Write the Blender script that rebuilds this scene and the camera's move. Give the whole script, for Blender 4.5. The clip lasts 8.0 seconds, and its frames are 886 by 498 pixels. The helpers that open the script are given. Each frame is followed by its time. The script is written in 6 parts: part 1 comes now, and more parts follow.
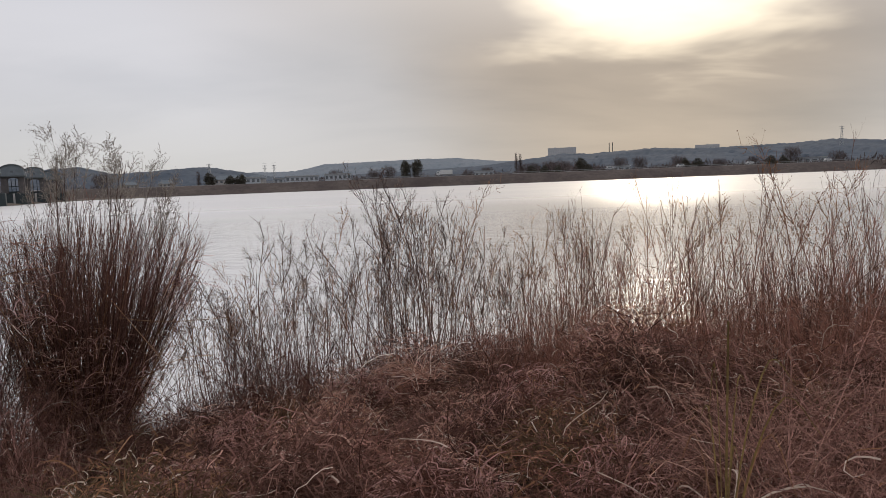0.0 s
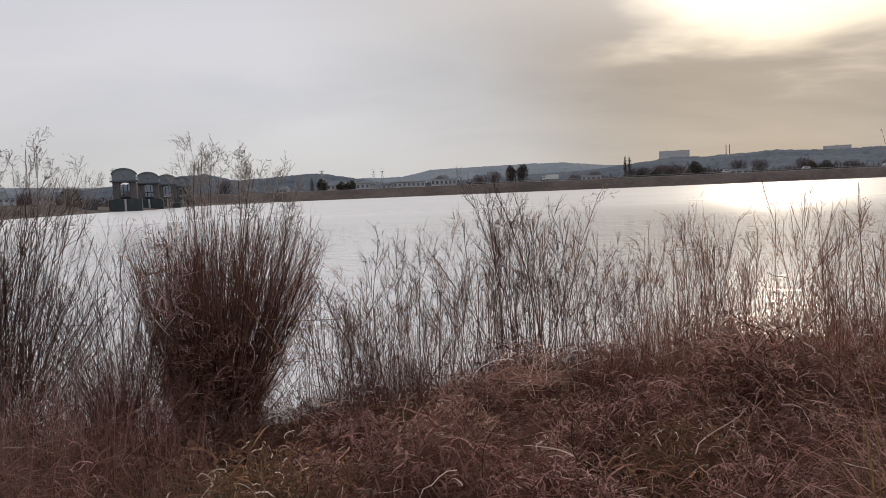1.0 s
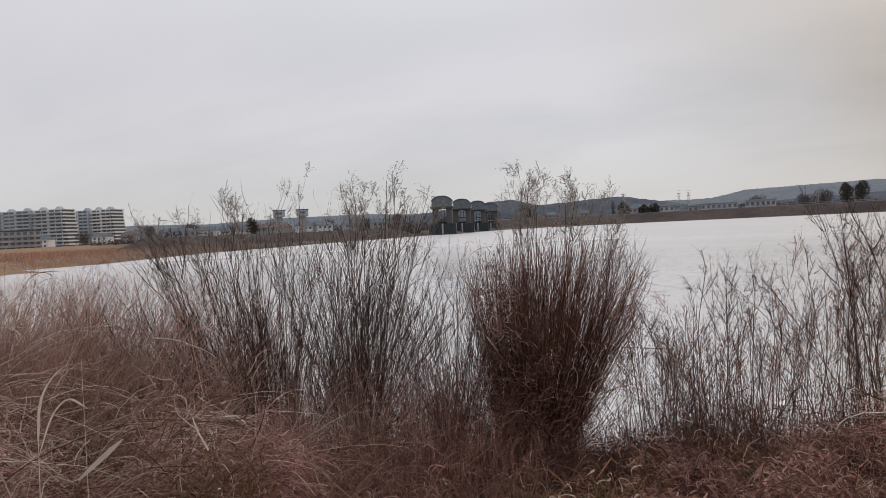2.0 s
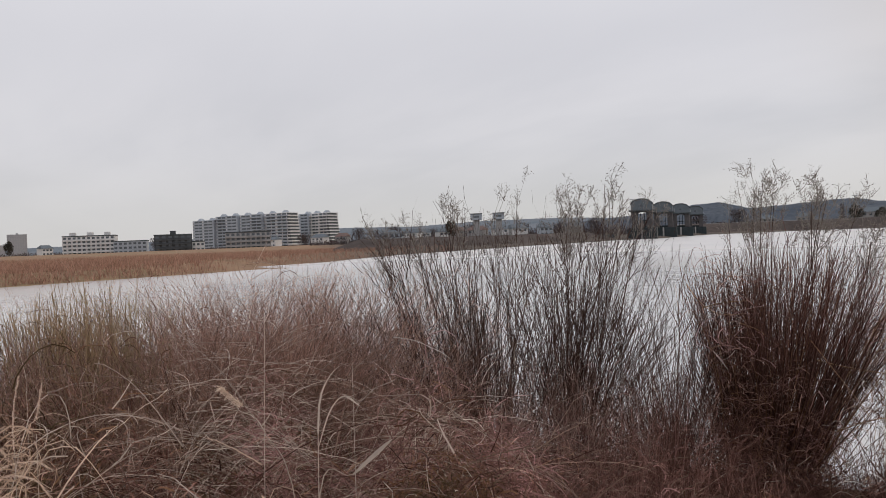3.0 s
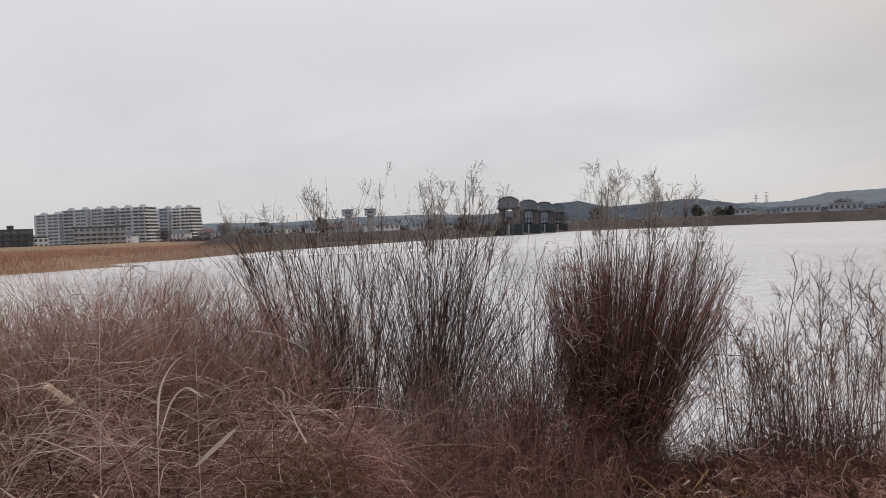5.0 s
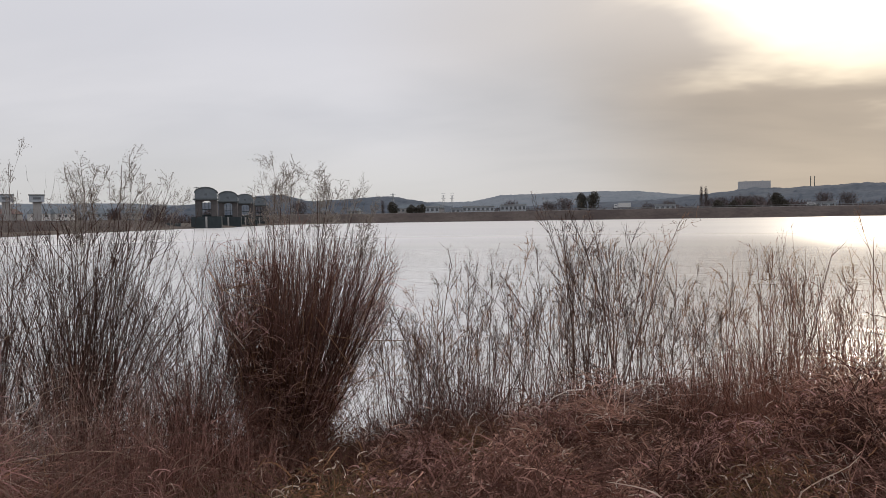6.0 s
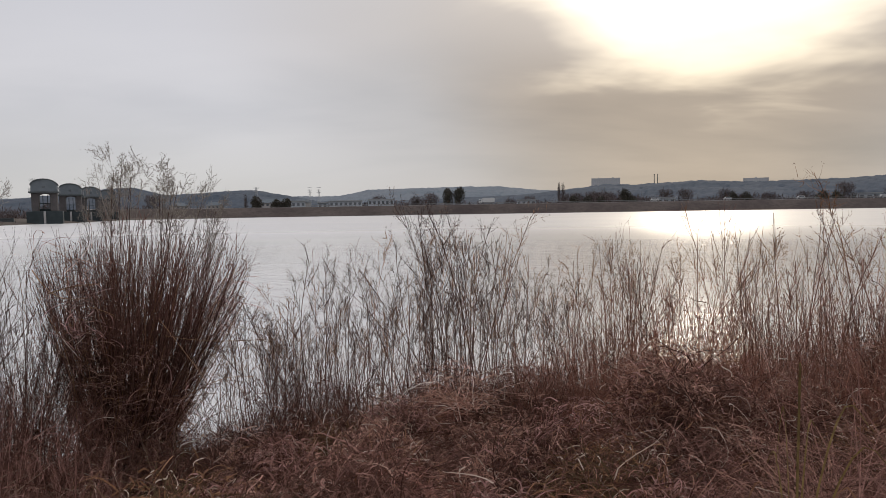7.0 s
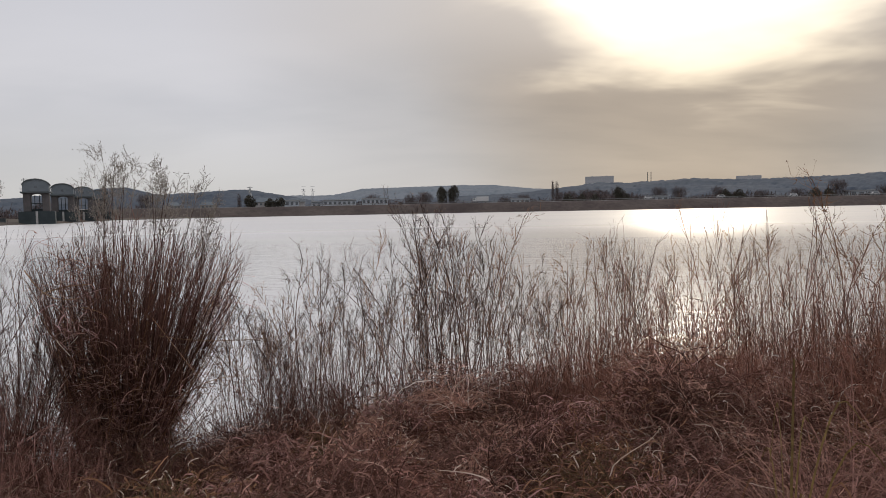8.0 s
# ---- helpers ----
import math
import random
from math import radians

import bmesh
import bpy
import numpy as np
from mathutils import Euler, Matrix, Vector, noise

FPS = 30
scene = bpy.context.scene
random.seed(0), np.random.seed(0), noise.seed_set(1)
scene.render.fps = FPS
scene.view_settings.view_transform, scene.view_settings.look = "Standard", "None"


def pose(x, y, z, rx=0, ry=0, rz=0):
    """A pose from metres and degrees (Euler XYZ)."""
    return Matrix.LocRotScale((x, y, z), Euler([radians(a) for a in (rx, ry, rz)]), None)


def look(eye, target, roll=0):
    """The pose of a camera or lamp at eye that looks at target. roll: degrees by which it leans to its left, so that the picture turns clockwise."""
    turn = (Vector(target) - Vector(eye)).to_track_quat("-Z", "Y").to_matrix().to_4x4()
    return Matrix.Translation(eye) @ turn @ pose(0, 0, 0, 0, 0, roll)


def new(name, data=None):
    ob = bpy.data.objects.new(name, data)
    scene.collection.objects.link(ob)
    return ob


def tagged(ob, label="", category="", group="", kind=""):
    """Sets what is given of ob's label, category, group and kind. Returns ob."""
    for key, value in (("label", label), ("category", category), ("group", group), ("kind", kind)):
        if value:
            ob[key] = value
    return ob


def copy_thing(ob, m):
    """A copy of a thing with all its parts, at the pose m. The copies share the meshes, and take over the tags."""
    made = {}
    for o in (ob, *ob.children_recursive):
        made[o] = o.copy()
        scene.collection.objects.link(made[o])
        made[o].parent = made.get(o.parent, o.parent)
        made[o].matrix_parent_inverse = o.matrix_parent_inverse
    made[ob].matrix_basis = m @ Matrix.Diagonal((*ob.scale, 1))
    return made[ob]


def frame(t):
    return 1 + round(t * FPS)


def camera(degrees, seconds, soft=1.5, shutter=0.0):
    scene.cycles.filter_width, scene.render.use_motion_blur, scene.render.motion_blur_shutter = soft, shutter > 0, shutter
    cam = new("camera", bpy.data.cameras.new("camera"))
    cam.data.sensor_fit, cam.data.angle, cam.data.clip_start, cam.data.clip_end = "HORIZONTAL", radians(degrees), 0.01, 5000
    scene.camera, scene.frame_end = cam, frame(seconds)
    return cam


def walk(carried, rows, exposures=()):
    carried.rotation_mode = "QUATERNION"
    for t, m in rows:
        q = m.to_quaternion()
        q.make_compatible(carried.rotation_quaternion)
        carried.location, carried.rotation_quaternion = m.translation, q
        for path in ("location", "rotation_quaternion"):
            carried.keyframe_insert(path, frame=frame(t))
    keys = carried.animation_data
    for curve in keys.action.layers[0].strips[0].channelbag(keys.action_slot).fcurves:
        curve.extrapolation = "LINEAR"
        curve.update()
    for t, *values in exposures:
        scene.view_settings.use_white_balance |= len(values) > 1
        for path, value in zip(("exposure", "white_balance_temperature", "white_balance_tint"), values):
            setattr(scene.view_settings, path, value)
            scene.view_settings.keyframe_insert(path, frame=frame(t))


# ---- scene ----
cam = camera(66.8, 8.0, 0.8)
PATH = [
    (0, (-0.448, 0.322, 1.471), (-0.464, 2.312, 1.273), -2.2),
    (0.5, (-0.456, 0.316, 1.465), (-0.491, 2.306, 1.272), -2.3),
    (1, (-0.517, 0.316, 1.474), (-0.841, 2.283, 1.303), -2.4),
    (1.5, (-0.623, 0.33, 1.476), (-1.373, 2.18, 1.363), -2.6),
    (2, (-0.711, 0.311, 1.482), (-1.841, 1.96, 1.421), -2.8),
    (2.2, (-0.741, 0.286, 1.488), (-1.995, 1.843, 1.438), -2.8),
    (3.3, (-0.888, 0.251, 1.501), (-2.492, 1.445, 1.482), -2.2),
    (3.5, (-0.887, 0.239, 1.504), (-2.514, 1.402, 1.49), -2.3),
    (4, (-0.889, 0.231, 1.505), (-2.532, 1.372, 1.496), -2.4),
    (4.2, (-0.891, 0.241, 1.501), (-2.51, 1.416, 1.488), -2.4),
    (5.3, (-0.735, 0.305, 1.473), (-1.808, 1.992, 1.405), -1.8),
    (5.5, (-0.687, 0.335, 1.47), (-1.597, 2.114, 1.392), -1.5),
    (6, (-0.576, 0.352, 1.462), (-1.095, 2.282, 1.37), -0.9),
    (6.5, (-0.503, 0.366, 1.467), (-0.753, 2.348, 1.365), -0.8),
    (7, (-0.481, 0.372, 1.466), (-0.615, 2.364, 1.352), -0.9),
    (7.5, (-0.482, 0.376, 1.462), (-0.605, 2.368, 1.343), -1.2),
    (8, (-0.483, 0.372, 1.465), (-0.6, 2.365, 1.347), -1.1),
]
walk(cam, [(t, look(eye, target, roll)) for t, eye, target, roll in PATH], [(0, 0.0), (4.2, 0.0), (5.5, 0.10), (6.5, -0.05), (8, -0.08)])

# ---- world and sun ----
SUN_AZ, SUN_EL = radians(17.3), radians(17.0)
SUN_DIR = Vector((math.sin(SUN_AZ) * math.cos(SUN_EL), math.cos(SUN_AZ) * math.cos(SUN_EL), math.sin(SUN_EL)))
GAP_AZ, GAP_EL = radians(18.5), radians(19.0)
GAP_DIR = Vector((math.sin(GAP_AZ) * math.cos(GAP_EL), math.cos(GAP_AZ) * math.cos(GAP_EL), math.sin(GAP_EL)))
WATER_Z = -0.6


class Nodes:
    """Short hand for a node tree."""

    def __init__(self, tree):
        self.tree = tree
        tree.nodes.clear()

    def add(self, kind, inputs=(), **fields):
        node = self.tree.nodes.new(kind)
        for key, value in fields.items():
            setattr(node, key, value)
        for key, value in dict(inputs).items():
            if isinstance(value, bpy.types.NodeSocket):
                self.tree.links.new(value, node.inputs[key])
            else:
                node.inputs[key].default_value = value
        return node

    def math(self, op, a, b=0.0, c=0.0, clamp=False):
        return self.add("ShaderNodeMath", {0: a, 1: b, 2: c}, operation=op, use_clamp=clamp).outputs[0]

    def mix(self, fac, a, b, blend="MIX"):
        node = self.add("ShaderNodeMix", {0: fac, 6: a, 7: b}, data_type="RGBA", blend_type=blend)
        return node.outputs[2]

    def noise(self, vector, scale, detail=4.0, rough=0.55, distortion=0.0):
        return self.add("ShaderNodeTexNoise", {"Vector": vector, "Scale": scale, "Detail": detail, "Roughness": rough, "Distortion": distortion}).outputs[0]

    def ramp(self, fac, stops, interpolation="LINEAR"):
        node = self.add("ShaderNodeValToRGB", {0: fac})
        node.color_ramp.interpolation = interpolation
        for n, (at, colour) in enumerate(stops):
            stop = node.color_ramp.elements[n] if n < 2 else node.color_ramp.elements.new(at)
            stop.position, stop.color = at, (*colour, 1) if len(colour) == 3 else colour
        return node.outputs[0]

    def smooth(self, value, low, high, to_low=0.0, to_high=1.0):
        return self.add("ShaderNodeMapRange", {0: value, 1: low, 2: high, 3: to_low, 4: to_high}, interpolation_type="SMOOTHSTEP").outputs[0]

    def scaled(self, vector, by):
        return self.add("ShaderNodeVectorMath", {0: vector, 1: by}, operation="MULTIPLY").outputs[0]


def build_world():
    world = bpy.data.worlds.new("sky")
    scene.world = world
    world.use_nodes = True
    n = Nodes(world.node_tree)
    way = n.add("ShaderNodeTexCoord").outputs["Generated"]
    blue = n.add("ShaderNodeTexSky", sky_type="NISHITA", sun_disc=False, sun_elevation=SUN_EL, sun_rotation=SUN_AZ, dust_density=0.5).outputs[0]
    up = n.add("ShaderNodeSeparateXYZ", {0: way}).outputs[2]
    toward = n.add("ShaderNodeVectorMath", {0: way, 1: SUN_DIR}, operation="DOT_PRODUCT").outputs["Value"]
    # the cloud sheet, seen in perspective: flattened towards the horizon
    lift = n.math("ADD", n.math("MAXIMUM", up, 0.0), 0.22)
    flat = n.add("ShaderNodeVectorMath", {0: way, "Scale": n.math("DIVIDE", 1.0, lift)}, operation="SCALE").outputs[0]
    flat = n.scaled(flat, (0.55, 1.0, 0.0))
    big = n.noise(n.add("ShaderNodeVectorMath", {0: flat, 1: (3.1, 0.7, 0.0)}).outputs[0], 0.9, 5.0, 0.5, 0.4)
    fine = n.noise(flat, 2.2, 4.0, 0.5, 0.4)
    thick = n.math("ADD", n.math("MULTIPLY", big, 0.72), n.math("MULTIPLY", fine, 0.28))
    thick = n.smooth(thick, 0.32, 0.68)
    # grey veil: pale away from the sun, a darker and warmer bank of cloud below it
    side = n.smooth(toward, 0.72, 0.985)
    dim, warm = n.smooth(toward, 0.76, 0.965), n.smooth(toward, 0.905, 0.985)
    veil = n.mix(warm, n.mix(dim, (0.57, 0.57, 0.605, 1), (0.395, 0.395, 0.405, 1)), (0.285, 0.243, 0.212, 1))
    thin = n.mix(warm, n.mix(dim, (0.685, 0.675, 0.705, 1), (0.51, 0.49, 0.49, 1)), (0.44, 0.365, 0.30, 1))
    sheet = n.mix(thick, thin, veil)
    low = n.smooth(up, 0.0, 0.16, 1.0, 0.0)
    sheet = n.mix(n.math("MULTIPLY", low, n.smooth(side, 0.0, 1.0, 0.7, 0.10)), sheet, (0.575, 0.565, 0.55, 1))
    sheet = n.mix(n.smooth(up, 0.145, 0.27, 0.0, 0.62), sheet, n.mix(side, (0.66, 0.655, 0.70, 1), (0.66, 0.60, 0.565, 1)))
    sheet = n.mix(n.smooth(up, 0.25, 0.6), sheet, (0.95, 0.95, 1.0, 1))
    # the sun behind the sheet, in a wide ragged gap with a clear lower edge
    off = n.add("ShaderNodeVectorMath", {0: way, 1: GAP_DIR}, operation="SUBTRACT").outputs[0]
    gap = n.scaled(off, (1 / 0.245, 1 / 0.245, 1 / 0.165))
    gap = n.add("ShaderNodeVectorMath", {0: gap, 1: gap}, operation="DOT_PRODUCT").outputs["Value"]
    gap = n.math("MULTIPLY", gap, n.math("MULTIPLY", n.smooth(thick, 0.0, 1.0, 0.85, 1.2), n.smooth(fine, 0.36, 0.64, 0.82, 1.2)))
    opened = n.smooth(gap, 0.25, 1.55, 1.0, 0.0)
    off = n.scaled(off, (0.72, 0.72, 1.75))
    spread = n.add("ShaderNodeVectorMath", {0: off, 1: off}, operation="DOT_PRODUCT").outputs["Value"]
    ragged = n.math("MULTIPLY", spread, n.math("MULTIPLY", n.smooth(thick, 0.0, 1.0, 0.75, 1.35), n.smooth(fine, 0.36, 0.64, 0.78, 1.28)))
    near = n.math("EXPONENT", n.math("MULTIPLY", ragged, -1 / 0.014))
    wide = n.math("EXPONENT", n.math("MULTIPLY", spread, -1 / 0.05))
    glow = n.math("ADD", n.math("MULTIPLY", near, 1.7), n.math("MULTIPLY", wide, 0.20))
    glow = n.math("ADD", glow, n.math("MULTIPLY", opened, 0.80))
    lit = n.add("ShaderNodeVectorMath", {0: (1.0, 0.86, 0.62), "Scale": glow}, operation="SCALE").outputs[0]
    sheet = n.mix(1.0, sheet, lit, "ADD")
    a = n.add("ShaderNodeBackground", {0: blue, 1: 0.004}).outputs[0]
    b = n.add("ShaderNodeBackground", {0: sheet, 1: 1.0}).outputs[0]
    both = n.add("ShaderNodeAddShader", {0: a, 1: b}).outputs[0]
    n.add("ShaderNodeOutputWorld", {0: both})


build_world()
sun = new("sun", bpy.data.lights.new("sun", "SUN"))
sun.data.energy, sun.data.angle, sun.data.color = 0.38, radians(8), (1.0, 0.86, 0.68)
sun.matrix_world = look((0, 0, 0), -SUN_DIR)


# ---- materials ----
def material(name):
    m = bpy.data.materials.new(name)
    m.use_nodes = True
    return m, Nodes(m.node_tree)


def surface(n, colour, rough=0.8, metal=0.0, bump=None, strength=0.3, distance=0.01, specular=0.3):
    inputs = {"Base Color": colour, "Roughness": rough, "Metallic": metal, "Specular IOR Level": specular}
    if bump is not None:
        inputs["Normal"] = n.add("ShaderNodeBump", {"Height": bump, "Strength": strength, "Distance": distance}).outputs[0]
    return n.add("ShaderNodeBsdfPrincipled", inputs).outputs[0]


def plant_material(name, colours, see_through=0.25, rough=0.75, mottled=0.5, patchy=True):
    """Dry stems and blades: each strand takes a colour from the ramp, mottled along its length."""
    m, n = material(name)
    island = n.add("ShaderNodeNewGeometry").outputs["Random Per Island"]
    place = n.add("ShaderNodeTexCoord").outputs["Object"]
    tone = n.ramp(island, [(k / (len(colours) - 1), c) for k, c in enumerate(colours)])
    mottle = n.noise(place, 35.0, 3.0)
    tone = n.mix(n.smooth(mottle, 0.35, 0.7, 0.0, mottled), tone, (0.05, 0.032, 0.027, 1))
    if patchy:
        patch = n.noise(place, 1.6, 3.0)
        tone = n.mix(1.0, tone, n.ramp(patch, [(0.33, (0.52, 0.43, 0.39)), (0.44, (0.93, 0.83, 0.80)), (0.54, (1.02, 0.88, 0.87)), (0.68, (1.2, 0.99, 0.95))]), "MULTIPLY")
    body = surface(n, tone, rough, specular=0.08)
    if see_through:
        back = n.add("ShaderNodeBsdfTranslucent", {0: tone}).outputs[0]
        body = n.add("ShaderNodeMixShader", {0: see_through, 1: body, 2: back}).outputs[0]
    n.add("ShaderNodeOutputMaterial", {0: body})
    return m


def plain_material(name, colour, other=None, scale=3.0, rough=0.7, metal=0.0, bump=0.15, specular=0.3):
    m, n = material(name)
    place = n.add("ShaderNodeTexCoord").outputs["Object"]
    large, small = n.noise(place, scale, 4.0), n.noise(place, scale * 12, 3.0)
    other = other or tuple(c * 0.6 for c in colour)
    tone = n.mix(n.smooth(large, 0.35, 0.7, 0.0, 0.8), (*colour, 1), (*other, 1))
    tone = n.mix(n.smooth(small, 0.4, 0.75, 0.0, 0.35), tone, (*[c * 0.55 for c in colour], 1))
    n.add("ShaderNodeOutputMaterial", {0: surface(n, tone, rough, metal, small, bump, 0.02, specular)})
    return m


def ground_material():
    m, n = material("bank_soil")
    place = n.add("ShaderNodeNewGeometry").outputs["Position"]
    far = n.smooth(n.add("ShaderNodeVectorMath", {0: place}, operation="LENGTH").outputs["Value"], 15.0, 40.0)
    stretched = n.scaled(place, (0.02, 0.05, 0.05))
    bands = n.noise(stretched, 1.6, 4.0, 0.6, 0.8)
    reed = n.ramp(bands, [(0.3, (0.22, 0.135, 0.085)), (0.5, (0.30, 0.19, 0.12)), (0.62, (0.24, 0.17, 0.10)), (0.75, (0.40, 0.27, 0.19))])
    reed = n.mix(n.smooth(n.noise(place, 0.6, 5.0), 0.4, 0.7, 0.0, 0.5), reed, (0.17, 0.12, 0.08, 1))
    soil = n.ramp(n.noise(place, 2.5, 6.0), [(0.3, (0.018, 0.012, 0.009)), (0.55, (0.04, 0.025, 0.018)), (0.75, (0.035, 0.04, 0.014))])
    soil = n.mix(n.smooth(n.noise(place, 40.0, 4.0), 0.45, 0.7, 0.0, 0.4), soil, (0.09, 0.055, 0.04, 1))
    grain = n.noise(place, 20.0, 6.0)
    axes = n.add("ShaderNodeSeparateXYZ", {0: place})
    marsh = n.smooth(n.math("ADD", n.math("MULTIPLY", axes.outputs[0], -1.0), n.math("MULTIPLY", axes.outputs[1], -1.75)), -30.0, 30.0)
    waste = n.ramp(n.noise(stretched, 2.4, 5.0), [(0.35, (0.07, 0.06, 0.052)), (0.55, (0.11, 0.09, 0.075)), (0.7, (0.15, 0.12, 0.10))])
    reed = n.mix(marsh, waste, reed)
    n.add("ShaderNodeOutputMaterial", {0: surface(n, n.mix(far, soil, reed), 0.95, 0.0, grain, 0.6, 0.03, 0.1)})
    return m


def water_material():
    m, n = material("lake_water")
    place = n.add("ShaderNodeNewGeometry").outputs["Position"]
    swell = n.noise(n.scaled(place, (0.7, 1.0, 1.0)), 1.3, 3.0, 0.55, 0.8)
    ripple = n.noise(n.scaled(place, (0.6, 1.0, 1.0)), 8.0, 3.0, 0.6, 0.4)
    gust = n.noise(n.scaled(place, (0.012, 0.05, 1.0)), 1.0, 4.0)
    height = n.math("ADD", n.math("MULTIPLY", swell, 0.7), n.math("MULTIPLY", ripple, 0.12))
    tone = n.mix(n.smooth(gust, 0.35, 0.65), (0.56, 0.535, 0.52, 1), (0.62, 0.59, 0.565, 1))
    fetch = n.smooth(n.add("ShaderNodeVectorMath", {0: place}, operation="LENGTH").outputs["Value"], 8.0, 110.0)
    height = n.math("MULTIPLY", height, n.smooth(fetch, 0.0, 1.0, 0.36, 1.2))
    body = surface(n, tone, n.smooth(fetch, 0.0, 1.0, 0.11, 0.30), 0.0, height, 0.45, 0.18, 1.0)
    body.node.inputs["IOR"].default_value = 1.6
    n.add("ShaderNodeOutputMaterial", {0: body})
    return m


def wood_land_material(name, dark, mid, pale, scale):
    """Winter woods seen from far off: grey twigs, evergreen patches, dead bracken; hill tones include haze."""
    m, n = material(name)
    place = n.add("ShaderNodeNewGeometry").outputs["Position"]
    a, b = n.noise(place, scale, 5.0, 0.6), n.noise(place, scale * 9, 4.0, 0.65)
    tone = n.ramp(a, [(0.32, dark), (0.5, mid), (0.68, pale)])
    tone = n.mix(n.smooth(b, 0.4, 0.65, 0.0, 0.35), tone, (*[c * 0.6 for c in dark], 1))
    n.add("ShaderNodeOutputMaterial", {0: surface(n, tone, 0.95, 0.0, b, 0.2, 1.0, 0.05)})
    return m


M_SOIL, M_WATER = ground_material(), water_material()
M_STEM = plant_material("dark_dry_stem", [(0.04, 0.024, 0.019), (0.085, 0.052, 0.041), (0.125, 0.08, 0.063), (0.058, 0.034, 0.027)], 0.0)
M_RED = plant_material("red_brown_stem", [(0.072, 0.039, 0.032), (0.168, 0.094, 0.076), (0.27, 0.165, 0.132), (0.115, 0.063, 0.050)], 0.25)
M_RUSSET = plant_material("russet_stem", [(0.146, 0.067, 0.050), (0.317, 0.165, 0.122), (0.464, 0.27, 0.20), (0.232, 0.115, 0.086)], 0.3)
M_GREY = plant_material("grey_brown_stem", [(0.18, 0.126, 0.105), (0.35, 0.25, 0.21), (0.48, 0.355, 0.30), (0.24, 0.166, 0.14)], 0.1)
M_SCRUB = plant_material("pale_brown_scrub", [(0.26, 0.17, 0.13), (0.46, 0.315, 0.245), (0.60, 0.44, 0.35), (0.35, 0.235, 0.18)], 0.3)
M_HEAD = plant_material("seed_head_straw", [(0.18, 0.13, 0.10), (0.32, 0.245, 0.19), (0.42, 0.34, 0.27)], 0.4)
M_GRASS = plant_material("dry_bank_grass", [(0.028, 0.013, 0.010), (0.115, 0.055, 0.043), (0.20, 0.10, 0.078), (0.055, 0.026, 0.021), (0.30, 0.16, 0.123)], 0.2)
M_MAUVE = plant_material("mauve_dead_weed", [(0.15, 0.082, 0.068), (0.30, 0.178, 0.15), (0.44, 0.275, 0.23), (0.22, 0.124, 0.104)], 0.15)
M_TAWNY = plant_material("tawny_shoot", [(0.16, 0.088, 0.05), (0.30, 0.178, 0.10), (0.43, 0.27, 0.16)], 0.35, mottled=0.3)
M_PINK = plant_material("pinkish_straw", [(0.25, 0.142, 0.108), (0.45, 0.28, 0.216), (0.66, 0.46, 0.37), (0.33, 0.195, 0.148)], 0.3)
M_ROSE = plant_material("rosy_straw", [(0.312, 0.18, 0.165), (0.48, 0.302, 0.278), (0.6, 0.406, 0.377), (0.384, 0.232, 0.215)], 0.3)
M_ASHEN = plant_material("ashen_seed_head", [(0.16, 0.135, 0.115), (0.27, 0.235, 0.205), (0.38, 0.34, 0.30)], 0.4, mottled=0.25, patchy=False)
M_TAN = plant_material("tan_straw", [(0.48, 0.32, 0.22), (0.64, 0.45, 0.33), (0.76, 0.57, 0.43)], 0.35, mottled=0.15, patchy=False)
M_PLUME = plant_material("feather_plume", [(0.68, 0.50, 0.39), (0.82, 0.64, 0.51), (0.88, 0.74, 0.62)], 0.35, mottled=0.05, patchy=False)
M_PALE = plant_material("pale_straw", [(0.42, 0.31, 0.25), (0.58, 0.46, 0.38), (0.68, 0.57, 0.48), (0.50, 0.38, 0.31)], 0.35, mottled=0.2, patchy=False)
M_OLIVE = plant_material("olive_stalk", [(0.20, 0.16, 0.06), (0.26, 0.20, 0.08), (0.17, 0.15, 0.06)], 0.2)
M_GREEN = plant_material("young_green_grass", [(0.05, 0.07, 0.02), (0.09, 0.11, 0.03), (0.12, 0.11, 0.05)], 0.3)
M_DARKOLIVE = plant_material("dark_olive_brush", [(0.07, 0.052, 0.026), (0.13, 0.10, 0.052), (0.20, 0.155, 0.085), (0.095, 0.07, 0.038)], 0.2)
M_REED = plant_material("pale_reed", [(0.34, 0.28, 0.165), (0.47, 0.39, 0.245), (0.56, 0.475, 0.32)], 0.4, mottled=0.2)
M_FLAT = plant_material("reed_bed_straw", [(0.31, 0.202, 0.150), (0.38, 0.255, 0.19), (0.46, 0.32, 0.24)], 0.25, mottled=0.15)
M_CONCRETE = plain_material("weathered_concrete", (0.075, 0.085, 0.09), (0.05, 0.058, 0.06), 0.4, 0.85)
M_ROOF = plain_material("blue_grey_roof_metal", (0.130, 0.150, 0.168), (0.100, 0.116, 0.131), 0.5, 0.8, 0.0)
M_DARKGREEN = plain_material("dark_wet_steel", (0.03, 0.04, 0.045), (0.02, 0.028, 0.03), 0.6, 0.6, 0.2)
M_WHITE = plain_material("white_rendered_wall", (0.66, 0.65, 0.645), (0.54, 0.53, 0.52), 0.2, 0.85)
# grey wall and window glass are lightened to include haze across the lake
M_GREYWALL = plain_material("grey_rendered_wall", (0.38, 0.41, 0.45), (0.31, 0.34, 0.38), 0.15, 0.85)
M_DARKWALL = plain_material("dark_cladding", (0.07, 0.075, 0.08), (0.05, 0.055, 0.06), 0.2, 0.6)
M_GLASS = plain_material("window_glass", (0.11, 0.125, 0.14), (0.07, 0.08, 0.095), 0.3, 0.15, 0.0, 0.0, 0.6)
